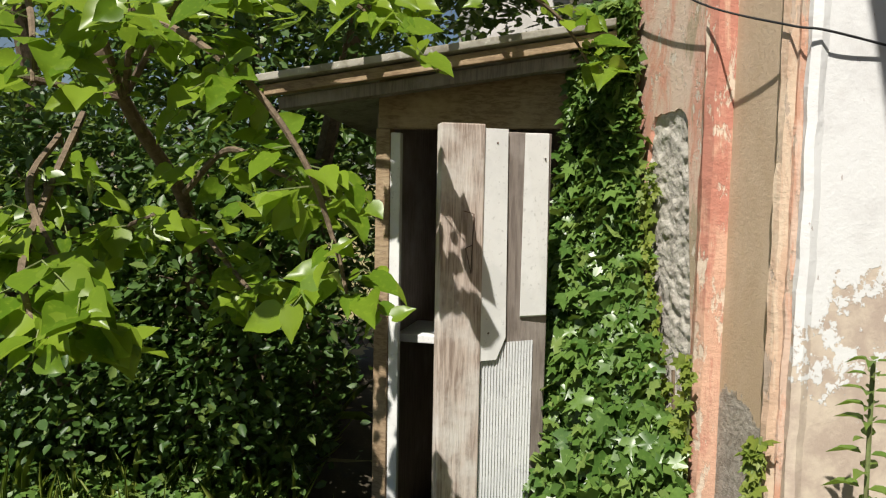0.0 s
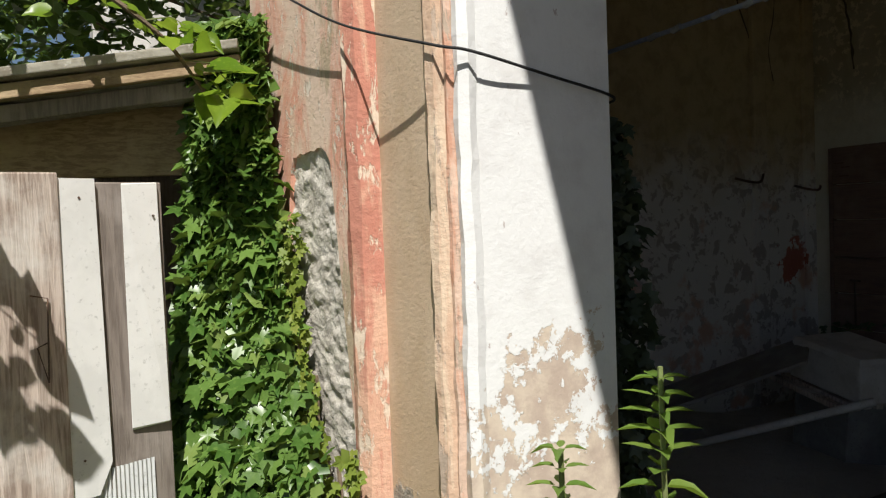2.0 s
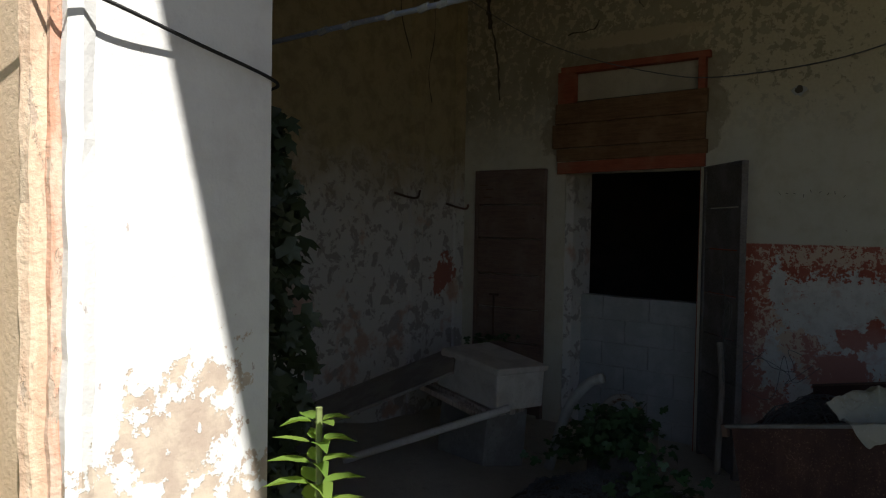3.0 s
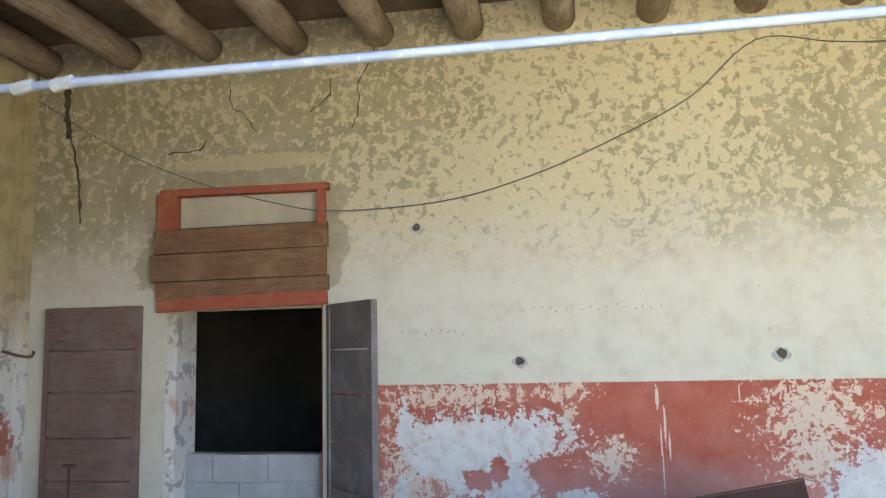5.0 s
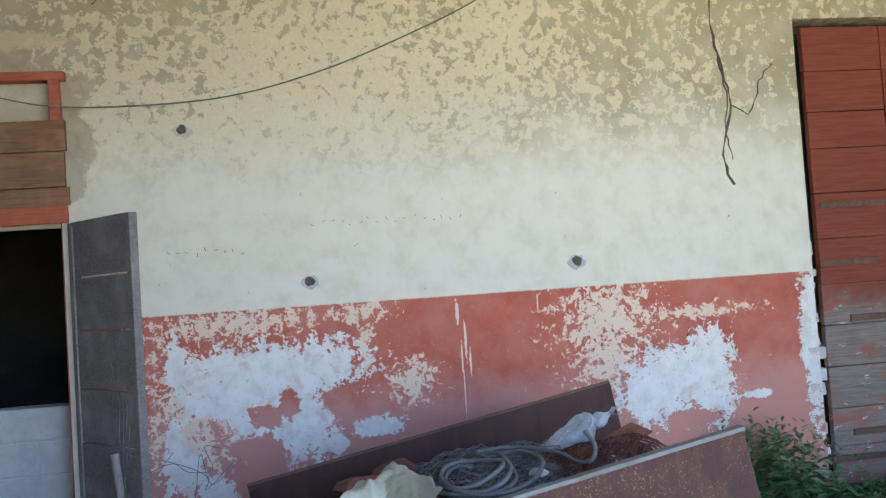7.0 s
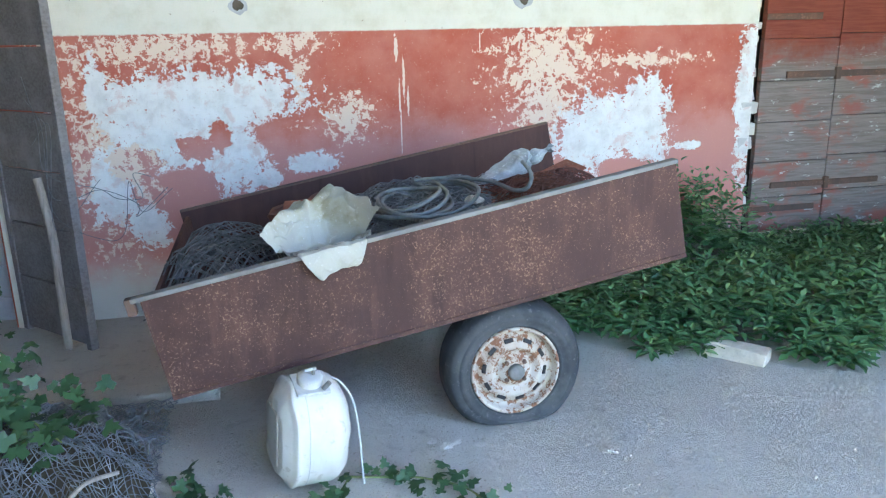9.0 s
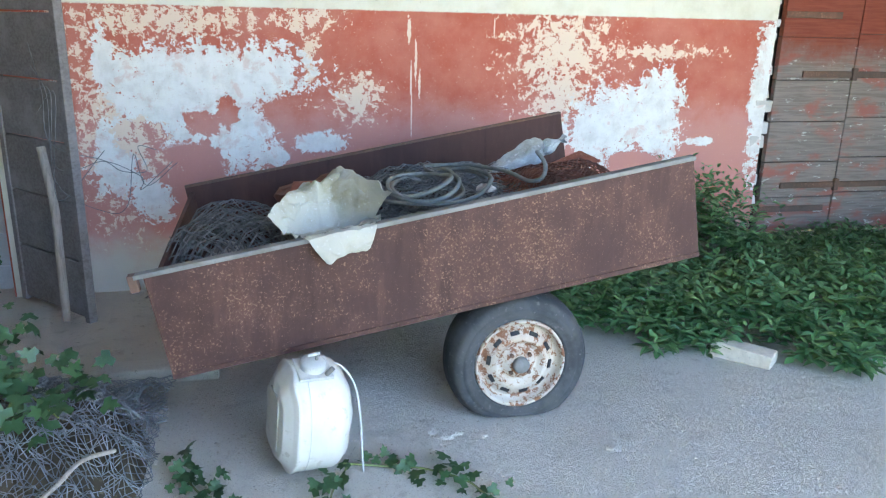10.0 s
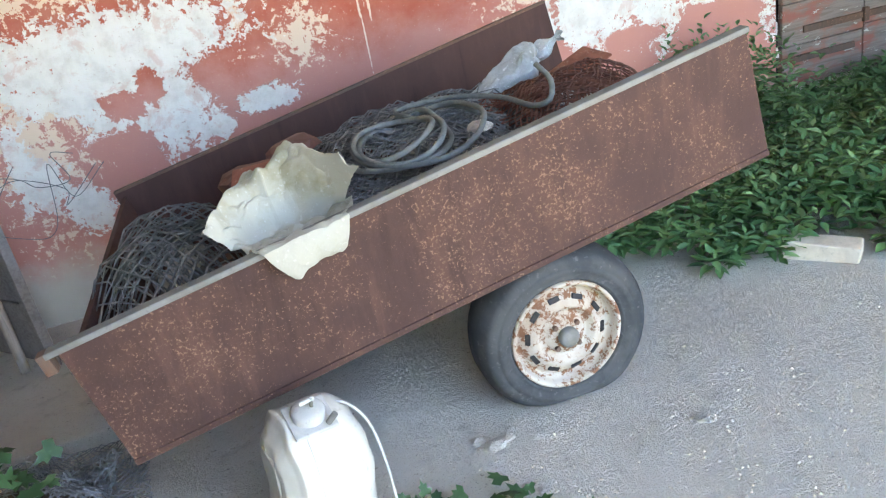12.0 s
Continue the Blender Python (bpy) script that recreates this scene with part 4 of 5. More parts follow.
def chain_roll(name, heart, size, rows, material, label, wire=0.0035, seed=1, crush=0.012, flat=2.4):
    """A crumpled heap of diamond wire netting: crossing zigzag wires over a lumpy mound."""
    rnd = random.Random(seed)
    bm = bmesh.new()
    for layer in range(3):
        shrink = 1.0 - 0.16 * layer
        off = Vector((rnd.uniform(0, 9), rnd.uniform(0, 9), rnd.uniform(0, 9)))

        def place(a, b):
            x, y = (a - 0.5) * size[0] * shrink, (b - 0.5) * size[1] * shrink
            r = min(1.0, math.hypot((a - 0.5) * 2, (b - 0.5) * 2) ** flat)
            z = size[2] * shrink * (1 - r) + 0.05 * noise.noise(Vector((x * 5, y * 5, layer)) + off)
            kink = Vector((x * 26, y * 26, layer * 3)) + off
            x, y, z = x + crush * noise.noise(kink), y + crush * noise.noise(kink + Vector((0, 0, 9))), z + 2 * crush * noise.noise(kink + Vector((0, 9, 0)))
            return Vector(heart) + Vector((x + 0.035 * noise.noise(Vector((x * 7, y * 7, 4)) + off), y + 0.035 * noise.noise(Vector((x * 7, y * 7, 8)) + off), max(z, 0.004 + 0.01 * layer)))

        for way in (1, -1):
            for k in range(-rows, rows * 2):
                pts = []
                for s in range(rows + 1):
                    a = s / rows
                    b = (k + way * s + (rows if way < 0 else 0)) / rows - (0.5 if way > 0 else 0.5)
                    if 0 <= b <= 1:
                        pts.append(place(a, b))
                if len(pts) > 2:
                    tube(bm, pts, wire, 3)
    return tagged(part(name, bm, material), label, "wire netting")


chain_roll("wire_netting", in_box(0.27, 0.46, -0.15), (0.58, 0.90, 0.18), 13, M_WIRE, "dark crumpled roll of chain-link netting in the trailer", 0.0032, 3, 0.008, 5.0)
chain_roll("wire_netting", in_box(1.22, 0.62, -0.14), (1.0, 1.1, 0.11), 30, M_WIRE, "dark flattened netting lying under the hose", 0.0028, 4, 0.014, 4.0)
chain_roll("wire_netting", in_box(1.66, 0.42, -0.14), (0.52, 0.70, 0.10), 17, M_REDWIRE, "rust-red netting at the raised end", 0.0028, 5, 0.012, 4.0)
bm = bmesh.new()
for k in range(60):
    u, v = random.uniform(0.1, 1.95), random.uniform(0.1, 1.3)
    s = random.uniform(0.04, 0.11)
    box(bm, (-s, -s * 0.6, 0), (s, s * 0.6, s * 0.7), Matrix.Translation(in_box(u, v, -HIGH + 0.03)) @ pose(0, 0, 0, random.uniform(-20, 20), random.uniform(-20, 20), random.uniform(0, 180)), 0.008, 0.012)
tagged(part("scrap_heap", bm, M_CARD), "grey rubble and scrap filling the trailer bed", "scrap", kind="stuff")


def hose_coil():
    """Loose flat loops, one over the other, with the free end bent up."""
    pts = []
    loops = ((1.10, 0.40, 0.23, 0.30), (1.06, 0.46, 0.16, 0.26), (1.14, 0.36, 0.20, 0.27), (1.05, 0.40, 0.13, 0.18))
    for turn, (cu, cv, ru, rv) in enumerate(loops):
        for k in range(14):
            a = 2 * math.pi * k / 14 + 0.35 * turn
            f = k / 14
            nu, nv, mu, mv = loops[min(turn + 1, len(loops) - 1)]
            pts.append(in_box(cu + (nu - cu) * f + (ru + (mu - ru) * f) * math.cos(a), cv + (nv - cv) * f + (rv + (mv - rv) * f) * math.sin(a), -0.012 + 0.013 * turn + 0.012 * math.sin(2 * a + turn)))
    pts += [in_box(1.12, 0.66, 0.03), in_box(1.30, 0.60, 0.012), in_box(1.42, 0.42, -0.005), in_box(1.45, 0.22, -0.01), in_box(1.49, 0.16, 0.005), in_box(1.53, 0.22, 0.04), in_box(1.52, 0.28, 0.085)]
    return tube(bmesh.new(), smooth_line(pts, 3), 0.0088, 8)


tagged(part("hose", hose_coil(), M_HOSE, smooth=True), "grey rubber hose coiled on the netting", "hose")


def crumpled(name, nu, nv, shape, material, label, category, fold=0.05, freq=4.0, seed=0.0, thick=0.004, calm=1.0):
    """A creased sheet over a shape(u, v)."""
    v = []
    for side in (0, 1):
        for j in range(nv + 1):
            for i in range(nu + 1):
                p = Vector(shape(i / nu, j / nv))
                q, bend = p * freq + Vector((seed, 0, 0)), fold * (calm if j / nv < 0.34 else 1.0)
                crease = abs(noise.noise(q)) - 0.25 + 0.5 * (abs(noise.noise(q * 2.3)) - 0.25)
                v.append(p + Vector((0.4 * noise.noise(q + Vector((7, 0, 0))), 0.6 * noise.noise(q + Vector((0, 7, 0))), crease * 1.6)) * bend - Vector((0, 0, thick * side)))
    w, n = nu + 1, (nu + 1) * (nv + 1)
    f = []
    for j in range(nv):
        for i in range(nu):
            a, b, c, d = j * w + i, j * w + i + 1, (j + 1) * w + i + 1, (j + 1) * w + i
            f += [(a, b, c, d), (n + d, n + c, n + b, n + a)]
    return tagged(raw(name, v, f, material), label, category)


def tarp_shape(u, v):
    """An opened-out sack: a flap over the rail, a hollow, and a fluted back standing up."""
    rag = 0.015 * math.sin(u * 8.5 + 0.6) + 0.005 * math.sin(u * 21)
    side = 2 * u - 1
    if v < 0.28:
        g = v / 0.28
        return in_box(0.69 + side * (0.080 + 0.043 * g) + 0.005 * (1 - g), -0.034 - 0.012 * math.sin(3 * g), 0.022 - (0.090 + 0.5 * rag - 0.012 * side) * (1 - g))
    if v < 0.5:
        g = (v - 0.28) / 0.22
        return in_box(0.68 + side * (0.123 + 0.05 * g), -0.02 + 0.22 * g - 0.10 * g * abs(side) ** 2, 0.026 - 0.055 * math.sin(1.6 * g) + 0.05 * g * side * side)
    g = (v - 0.5) / 0.5
    flute = (abs(math.sin(side * 4.2 + 0.5)) - 0.6) * 0.052 * g + 0.008 * math.sin(side * 13) * g
    tall = 0.148 + 0.05 * math.cos(side * 1.9 - 0.5) + rag
    curl = (0.28 if side > 0 else 0.16) * g * abs(side) ** 2.6
    return in_box(0.655 + side * (0.173 + 0.045 * g) + 0.015 * g, 0.20 - 0.10 * side * side + 0.14 * g - curl + flute, -0.028 + 0.05 * side * side + (tall - (0.10 if side > 0 else 0.035) * abs(side) ** 3) * math.sin(1.6 * g) - 0.03 * max(0, g - 0.85))


crumpled("tarpaulin", 72, 64, tarp_shape, M_TARP, "crumpled cream sacking hanging over the trailer side", "tarpaulin", 0.030, 9.0, 2.0, 0.003, 0.45)


def bag_shape(u, v):
    """A long cone of clear film, tied off before a ragged tail."""
    a = 2 * math.pi * u
    if v < 0.66:
        r = 0.012 + 0.062 * (v / 0.66) ** 0.8
    elif v < 0.72:
        r = 0.074 - 0.052 * (v - 0.66) / 0.06
    else:
        r = 0.022 + 0.016 * math.sin((v - 0.72) * 22)
    p = in_box(1.41 + 0.44 * v, 0.86, -0.12 + 0.10 * v)
    return p + Vector((0.01 * math.cos(3 * a), r * 1.25 * math.cos(a), r * math.sin(a)))


crumpled("plastic_bag", 40, 48, bag_shape, M_BAG, "crumpled clear plastic bag on the netting", "plastic bag", 0.011, 16.0, 5.0)
bm = boxed((-0.11, -0.07, 0.0), (0.11, 0.07, 0.014), TM @ pose(1.80, 0.66, -0.105, 12, -8, 18), 0.005, 0.006)
tagged(part("roof_tile", bm, M_TERRACOTTA), "broken terracotta tile behind the red netting", "tile")
bm = boxed((-0.10, -0.05, 0.0), (0.08, 0.05, 0.02), TM @ pose(0.64, 0.46, 0.065, 20, 4, -8), 0.006, 0.008)
tagged(part("roof_tile", bm, M_TERRACOTTA), "broken terracotta tile behind the sacking", "tile")
for u, v, w, s in ((0.58, 0.85, -0.03, 0.09), (0.75, 0.95, -0.02, 0.07), (1.30, 0.3, -0.03, 0.030), (1.19, 0.12, -0.03, 0.013), (1.23, 0.13, -0.03, 0.012)):
    bm = bmesh.new()
    bmesh.ops.create_icosphere(bm, subdivisions=2, radius=s, matrix=Matrix.Translation(in_box(u, v, w)) @ Matrix.Diagonal((1.5, 1, 0.6, 1)))
    for p in bm.verts:
        p.co += Vector([noise.noise(p.co * 25 + Vector((k * 9, 0, 0))) for k in range(3)]) * s * 0.4
    tagged(part("rubble_piece", bm, M_RUBBLE if s < 0.05 else M_REDWIRE), "small broken lump lying on the load", "rubble")

# ---- sprayer tank ----
tank = thing("sprayer_tank", (2.86, -2.35, 0.0), "dented white plastic sprayer tank with a grey lid", "tank")
KM = pose(2.825, -2.385, 0.206, 2, 4, 13)   # x runs along the drum


def tank_body():
    """A squat drum lying on its side: flat plate at one end, rounded at the other."""
    bm = bmesh.new()
    prof = [(0.0, -0.118), (0.140, -0.118), (0.150, -0.114), (0.176, -0.092), (0.184, -0.086), (0.203, -0.080), (0.206, -0.076), (0.206, -0.066), (0.201, -0.062), (0.203, -0.02), (0.204, 0.05), (0.202, 0.075), (0.196, 0.088), (0.165, 0.118), (0.125, 0.132), (0.07, 0.138), (0.0, 0.139)]
    rings = []
    for r, x in prof:
        ring = []
        for k in range(44):
            a = 2 * math.pi * k / 44
            c, q = math.cos(a), math.sin(a)
            p = Vector((x + 0.010 * noise.noise((c * 2, q * 2, x * 9)), math.copysign(abs(c) ** 0.93, c) * r * 0.82, math.copysign(abs(q) ** 0.93, q) * r))
            ring.append(bm.verts.new(KM @ p))
        rings.append(ring)
    for a, b in zip(rings, rings[1:]):
        for k in range(44):
            bm.faces.new((a[k], a[(k + 1) % 44], b[(k + 1) % 44], b[k]))
    return bm


part("body", tank_body(), M_TANK, tank, "white plastic drum body", True)
part("back_plate", boxed((-0.123, -0.060, -0.10), (-0.108, 0.060, 0.10), KM, 0.006), M_TANK, tank)
bm = tube(bmesh.new(), [KM @ Vector((-0.030, 0.203 * 0.82 * math.copysign(abs(math.cos(a)) ** 0.93, math.cos(a)), 0.203 * math.copysign(abs(math.sin(a)) ** 0.93, math.sin(a)))) for a in [2 * math.pi * k / 40 for k in range(41)]], 0.0014, 5)
part("seam", bm, M_LID, tank)
LM = KM @ pose(0.0, -0.035, 0.193, 14, 0, 0)
part("lid_plate", boxed((-0.060, -0.065, 0.0), (0.060, 0.055, 0.012), LM, 0.005), M_LID, tank)
bm = bmesh.new()
lathe(bm, [(0.046, 0.010), (0.046, 0.030), (0.042, 0.036), (0.024, 0.040), (0.0, 0.041)], LM, 24)
part("lid", bm, M_LID, tank, "grey screw lid", True)
part("valve", tube(bmesh.new(), [LM @ Vector((0.01, 0, 0.036)), LM @ Vector((0.01, 0, 0.072))], 0.0055, 8), M_RAIL, tank)
part("valve_handle", tube(bmesh.new(), [LM @ Vector((-0.022, 0, 0.062)), LM @ Vector((0.018, 0, 0.068))], 0.006, 8), M_LID, tank)
part("side_tap", tube(bmesh.new(), [LM @ Vector((0.035, -0.05, 0.012)), LM @ Vector((0.055, -0.052, 0.04))], 0.009, 8), M_RAIL, tank)
part("hose", tube(bmesh.new(), smooth_line([KM @ Vector(p) for p in ((0.06, 0.0, 0.197), (0.11, -0.02, 0.185), (0.155, -0.05, 0.12), (0.175, -0.08, 0.0), (0.180, -0.11, -0.12), (0.185, -0.13, -0.20))]), 0.0045, 7), M_LID, tank, "thin grey hose", True)

# ---- loose things on the floor ----
bm = boxed((-0.145, -0.05, 0.0), (0.145, 0.05, 0.075), pose(4.955, -1.835, 0.0, 0, 0, -50), 0.010, 0.012)
tagged(part("stone_block", bm, M_BRICK), "pale chipped stone block at the edge of the weeds", "stone")
for x, y, s in ((3.32, -2.25, 0.02), (3.36, -2.3, 0.028), (3.41, -2.28, 0.018), (3.5, -2.32, 0.02), (3.98, -2.5, 0.025), (3.42, -2.55, 0.016)):
    bm = bmesh.new()
    bmesh.ops.create_icosphere(bm, subdivisions=1, radius=s, matrix=Matrix.Translation((x, y, floor_height(x, y) + s * 0.3)) @ Matrix.Diagonal((1.4, 1, 0.55, 1)))
    for p in bm.verts:
        p.co += Vector([random.uniform(-1, 1) for _ in range(3)]) * s * 0.2
    tagged(part("pebble", bm, M_FLOOR), "small pale stone chip on the earth floor", "stone", "stone chips")
pts, faces = [], []
for k in range(13000):
    x, y, s = random.uniform(2.2, 6.5), random.uniform(-3.0, -0.9), 0.002 + 0.006 * random.random() ** 3
    z, b = floor_height(x, y) - 0.001, len(pts)
    a = random.uniform(0, 3)
    pts += [(x + s * math.cos(a + t), y + s * math.sin(a + t), z) for t in (0, 1.7, 3.3, 4.8)] + [(x, y, z + s * 0.7)]
    faces += [(b + i, b + (i + 1) % 4, b + 4) for i in range(4)]
tagged(raw("grit", pts, faces, M_BRICK), "fine pale grit scattered on the floor", "grit", kind="stuff")

# pole leaning on the half-open shutter
cable("wooden_pole", [rs @ Vector((0.60, -0.10, -0.10)), rs @ Vector((0.575, -0.08, 0.3)), rs @ Vector((0.545, -0.06, 0.55)), rs @ Vector((0.475, -0.055, 0.86))], 0.026, M_STICK,
      "bare grey wooden pole leaning on the shutter", "pole")
for k in range(4):
    rnd = random.Random(20 + k)
    pts = [rs @ Vector((0.45, -0.04, 1.40 - 0.12 * k)), rs @ Vector((0.58 + 0.04 * k, -0.07, 1.15)), rs @ Vector((0.66, -0.1, 0.9 - 0.1 * k))]
    for j in range(5):
        pts.append(Vector((1.75 + 0.11 * j + rnd.uniform(-0.09, 0.09), -0.42 + rnd.uniform(-0.1, 0.1), 0.70 + rnd.uniform(-0.2, 0.16))))
    cable("loose_wire", pts if k < 3 else pts[:4], 0.0020, M_WIRE, "tangled dark wire hanging from the shutter", "wire")

chain_roll("wire_netting", (1.62, -2.35, 0.0), (1.3, 1.55, 0.27), 68, M_MESHWIRE, "grey heap of crushed chicken wire on the floor", 0.0021, 9, 0.024)
part_edge = structure(part("trim", boxed((0.9, -1.42, -0.15), (2.45, -1.30, -0.03), None, 0.015, 0.008), M_FLOOR), "worn stone edging set in the floor", "kerb")
# dark mound added under the netting, standing for the shade in its gaps
def gap_mound_height(x, y):
    rise = 1 - math.hypot((x - 1.6) / 0.68, (y + 2.35) / 0.8) ** 2.2
    return floor_height(x, y) - 0.02 + max(0.0, rise) * (0.26 + 0.05 * noise.noise((x * 6, y * 6, 0)))


tagged(sheet("dark_gap_mound", 0.9, 2.3, -3.2, -1.55, 0.06, gap_mound_height, M_SOIL), "dark mound added to give the wire heap's gaps their shade", "debris", kind="stuff")
cable("bare_twig", [(1.98, -2.80, 0.17), (2.06, -2.68, 0.19), (2.11, -2.56, 0.2), (2.19, -2.46, 0.17)], 0.008, M_STICK, "pale bare twig on the netting", "twig")

# clutter by the end wall
crate = thing("polystyrene_box", (0.1, -1.5, 0.0), "pale battered polystyrene box on stacked slats", "box")
CM = pose(0.12, -1.5, 0.0, 0, 6, -12)
part("box", boxed((-0.34, -0.22, 0.42), (0.36, 0.24, 0.70), CM, 0.02, 0.012), M_CRATE, crate)
part("lid", boxed((-0.30, -0.24, 0.68), (0.38, 0.25, 0.735), CM, 0.015, 0.01), M_CRATE, crate)
for k in range(5):
    part("slat", boxed((-0.46, -0.30 + 0.09 * k, 0.36), (0.30, -0.24 + 0.09 * k, 0.40), CM, 0.005, 0.006), M_PLANK, crate)
part("stand", boxed((-0.3, -0.2, -0.13), (0.25, 0.2, 0.36), CM, 0.01), M_CARD, crate)
bm = boxed((-0.85, -0.30, 0.0), (0.75, 0.30, 0.035), pose(-0.55, -2.1, 0.38, 10, -24, 35), 0.006, 0.01)
tagged(part("leaning_board", bm, M_CARD), "grey broken board leaning on the clutter", "board")
cable("white_pole", [(-0.35, -2.5, 0.02), (0.55, -1.75, 0.42)], 0.03, M_CRATE, "pale plastic pole leaning on the boards", "pole")
bm = bmesh.new()
lathe(bm, [(0.15, 0), (0.165, 0.012), (0.18, 0.012), (0.185, 0), (0.175, -0.06), (0.15, -0.05)], pose(1.13, -1.25, 0.36, 62, 0, -10), 32)
tagged(part("wheel_rim", bm, M_RIM, smooth=True), "rusty round rim lying on the clutter", "rim")
bm = boxed((-0.22, -0.2, 0), (0.22, 0.2, 0.42), pose(1.1, -1.12, -0.13, 0, 0, 14), 0.02, 0.02)
tagged(part("bucket_box", bm, M_CARD), "grey battered box under the rim", "box")
cable("bent_pipe", [(0.6, -1.3, -0.1), (0.72, -1.25, 0.35), (0.86, -1.2, 0.56), (0.98, -1.2, 0.62)], 0.04, M_LID, "grey bent plastic pipe against the blocks", "pipe")

# ---- the shed ----
SM = pose(1.33, -5.9, 0.01, 0, 0, -104.5) @ Matrix.Diagonal((1, -1, 1, 1))   # x runs along the shed's front, away from the pier; y points back into the shed
shed = thing("garden_shed", (1.1, -6.6, -0.2), "small weathered wooden shed with a sloping roof", "shed")
part("roof_slab", boxed((-0.02, -0.13, 0.0), (1.52, 1.7, 0.03), SM @ pose(0, 0, 2.25, -6, 7.2, 0), 0.004, 0.006), M_ROOFWHITE, shed, "pale mossy roof sheet")
part("fascia", boxed((-0.02, -0.10, -0.05), (1.52, -0.07, -0.001), SM @ pose(0, 0, 2.25, 0, 7.2, 0), 0.004, 0.004), M_LINTEL, shed, "weathered roof edge board")
part("rafter", boxed((0.0, -0.05, -0.11), (1.46, 0.03, -0.055), SM @ pose(0, 0, 2.25, 0, 7.2, 0), 0.004, 0.004), M_GREYPLANK, shed)
part("lintel", boxed((0.05, 0.10, 1.885), (1.02, 0.14, 2.12), SM, 0.005, 0.004), M_LINTEL, shed, "broad brown lintel board")
part("post", boxed((0.965, 0.10, -0.2), (1.035, 0.17, 1.885), SM, 0.006, 0.004), M_LINTEL, shed)
part("post", boxed((0.915, 0.11, -0.2), (0.962, 0.14, 1.87), SM, 0.006, 0.003), M_SHEET, shed, "white painted door post")
part("post", boxed((0.05, 0.10, -0.2), (0.13, 0.18, 1.885), SM, 0.006, 0.004), M_LINTEL, shed)
for lo, hi in (((0.0, 1.55, -0.2), (1.5, 1.6, 2.1)), ((1.00, 0.12, -0.2), (1.03, 1.58, 1.95)), ((0.0, 0.1, -0.2), (0.04, 1.58, 2.1))):
    part("wall_panel", boxed(lo, hi, SM), M_GREYPLANK, shed)
part("shelf", boxed((0.5, 0.35, 0.86), (1.0, 0.75, 0.90), SM, 0.005), M_SHEET, shed, "white shelf edge in the dark")
# the makeshift door: planks and sheets nailed side by side, standing ajar
dleaf = thing("shed_door", (1.7, -6.4, -0.1), "makeshift shed door of planks and white sheets standing ajar", "door")
DM = pose(1.835, -6.590, 0, 0, 0, 114)   # x runs from the free edge to the pier side
part("plank", boxed((0.0, -0.016, -0.12), (0.165, 0.016, 1.86), DM, 0.006, 0.006), M_PLANK, dleaf, "broad weathered plank")
part("plank", boxed((0.16, 0.004, -0.1), (0.45, 0.026, 1.84), DM, 0.004, 0.005), M_GREYPLANK, dleaf, "grey backing boards")
sheet_pts = [(0.168, 1.02), (0.235, 1.02), (0.272, 1.10), (0.262, 1.85), (0.168, 1.85)]
bm = bmesh.new()
a = [bm.verts.new(DM @ Vector((x, -0.012, z))) for x, z in sheet_pts]
b = [bm.verts.new(DM @ Vector((x, -0.003, z))) for x, z in sheet_pts]
bm.faces.new(a)
bm.faces.new(b[::-1])
for i in range(5):
    bm.faces.new((a[i], a[(i + 1) % 5], b[(i + 1) % 5], b[i]))
part("white_sheet", bm, M_SHEET, dleaf, "white painted sheet with a clipped corner")
part("white_sheet", boxed((0.335, -0.010, 1.17), (0.44, -0.002, 1.84), DM, 0.002, 0.004), M_SHEET, dleaf, "narrow white sheet")
bm = bmesh.new()
n = 90
front = [[bm.verts.new(DM @ Vector((0.168 + 0.225 * k / n, 0.0 - 0.003 * math.cos(k * math.pi / 2.5), z))) for k in range(n + 1)] for z in (-0.1, 1.08)]
for k in range(n):
    bm.faces.new((front[0][k], front[0][k + 1], front[1][k + 1], front[1][k]))
part("corrugated_sheet", bm, M_CORRUG, dleaf, "finely corrugated pale sheet")
wire_pts = [(0.085, 1.56), (0.125, 1.55), (0.118, 1.34), (0.095, 1.43), (0.12, 1.44)]
part("latch", tube(bmesh.new(), [DM @ Vector((x, -0.026, z)) for x, z in wire_pts], 0.0022, 5), M_IRON, dleaf, "bent wire latch")
for x, z in ((0.04, 1.74), (0.10, 1.72), (0.03, 0.95), (0.2, 1.12), (0.22, 1.8), (0.42, 1.75)):
    part("nail", tube(bmesh.new(), [DM @ Vector((x, -0.018 if x < 0.165 else -0.014, z)), DM @ Vector((x, -0.008, z))], 0.0035, 6), M_IRON, dleaf)

# ---- house and fence behind the garden ----
house = structure(part("wall_neighbour", boxed((-6.0, -6.3, -0.3), (-1.9, -1.0, 5.5)), M_CRATE), "pale plastered wall of the house beyond the leaves", "wall")
fence = thing("garden_fence", (-5, -10, -0.2), "sagging rusty chain-link fence in front of a dry field", "fence")
for k in range(6):
    part("fence_post", tube(bmesh.new(), [(-4.5 + 0.9 * k * 0.2, -14.0 + 1.4 * k, -0.2), (-4.5 + 0.9 * k * 0.2, -14.0 + 1.4 * k, 1.5)], 0.03, 8), M_STICK, fence)
bm = bmesh.new()
for k in range(120):
    for way in (0.9, -0.9):
        y = -14.5 + k * 0.08
        tube(bm, [(-4.45 + 0.13 * (y + 14), y, -0.1), (-4.45 + 0.13 * (y + 14), y + way, 1.45)], 0.004, 3)
part("fence_netting", bm, M_REDWIRE, fence, "rusty diamond netting")

# ---- plants ----
def plant(name, at, label, category, kind="", group=""):
    return thing(name, at, label, category, group, kind)


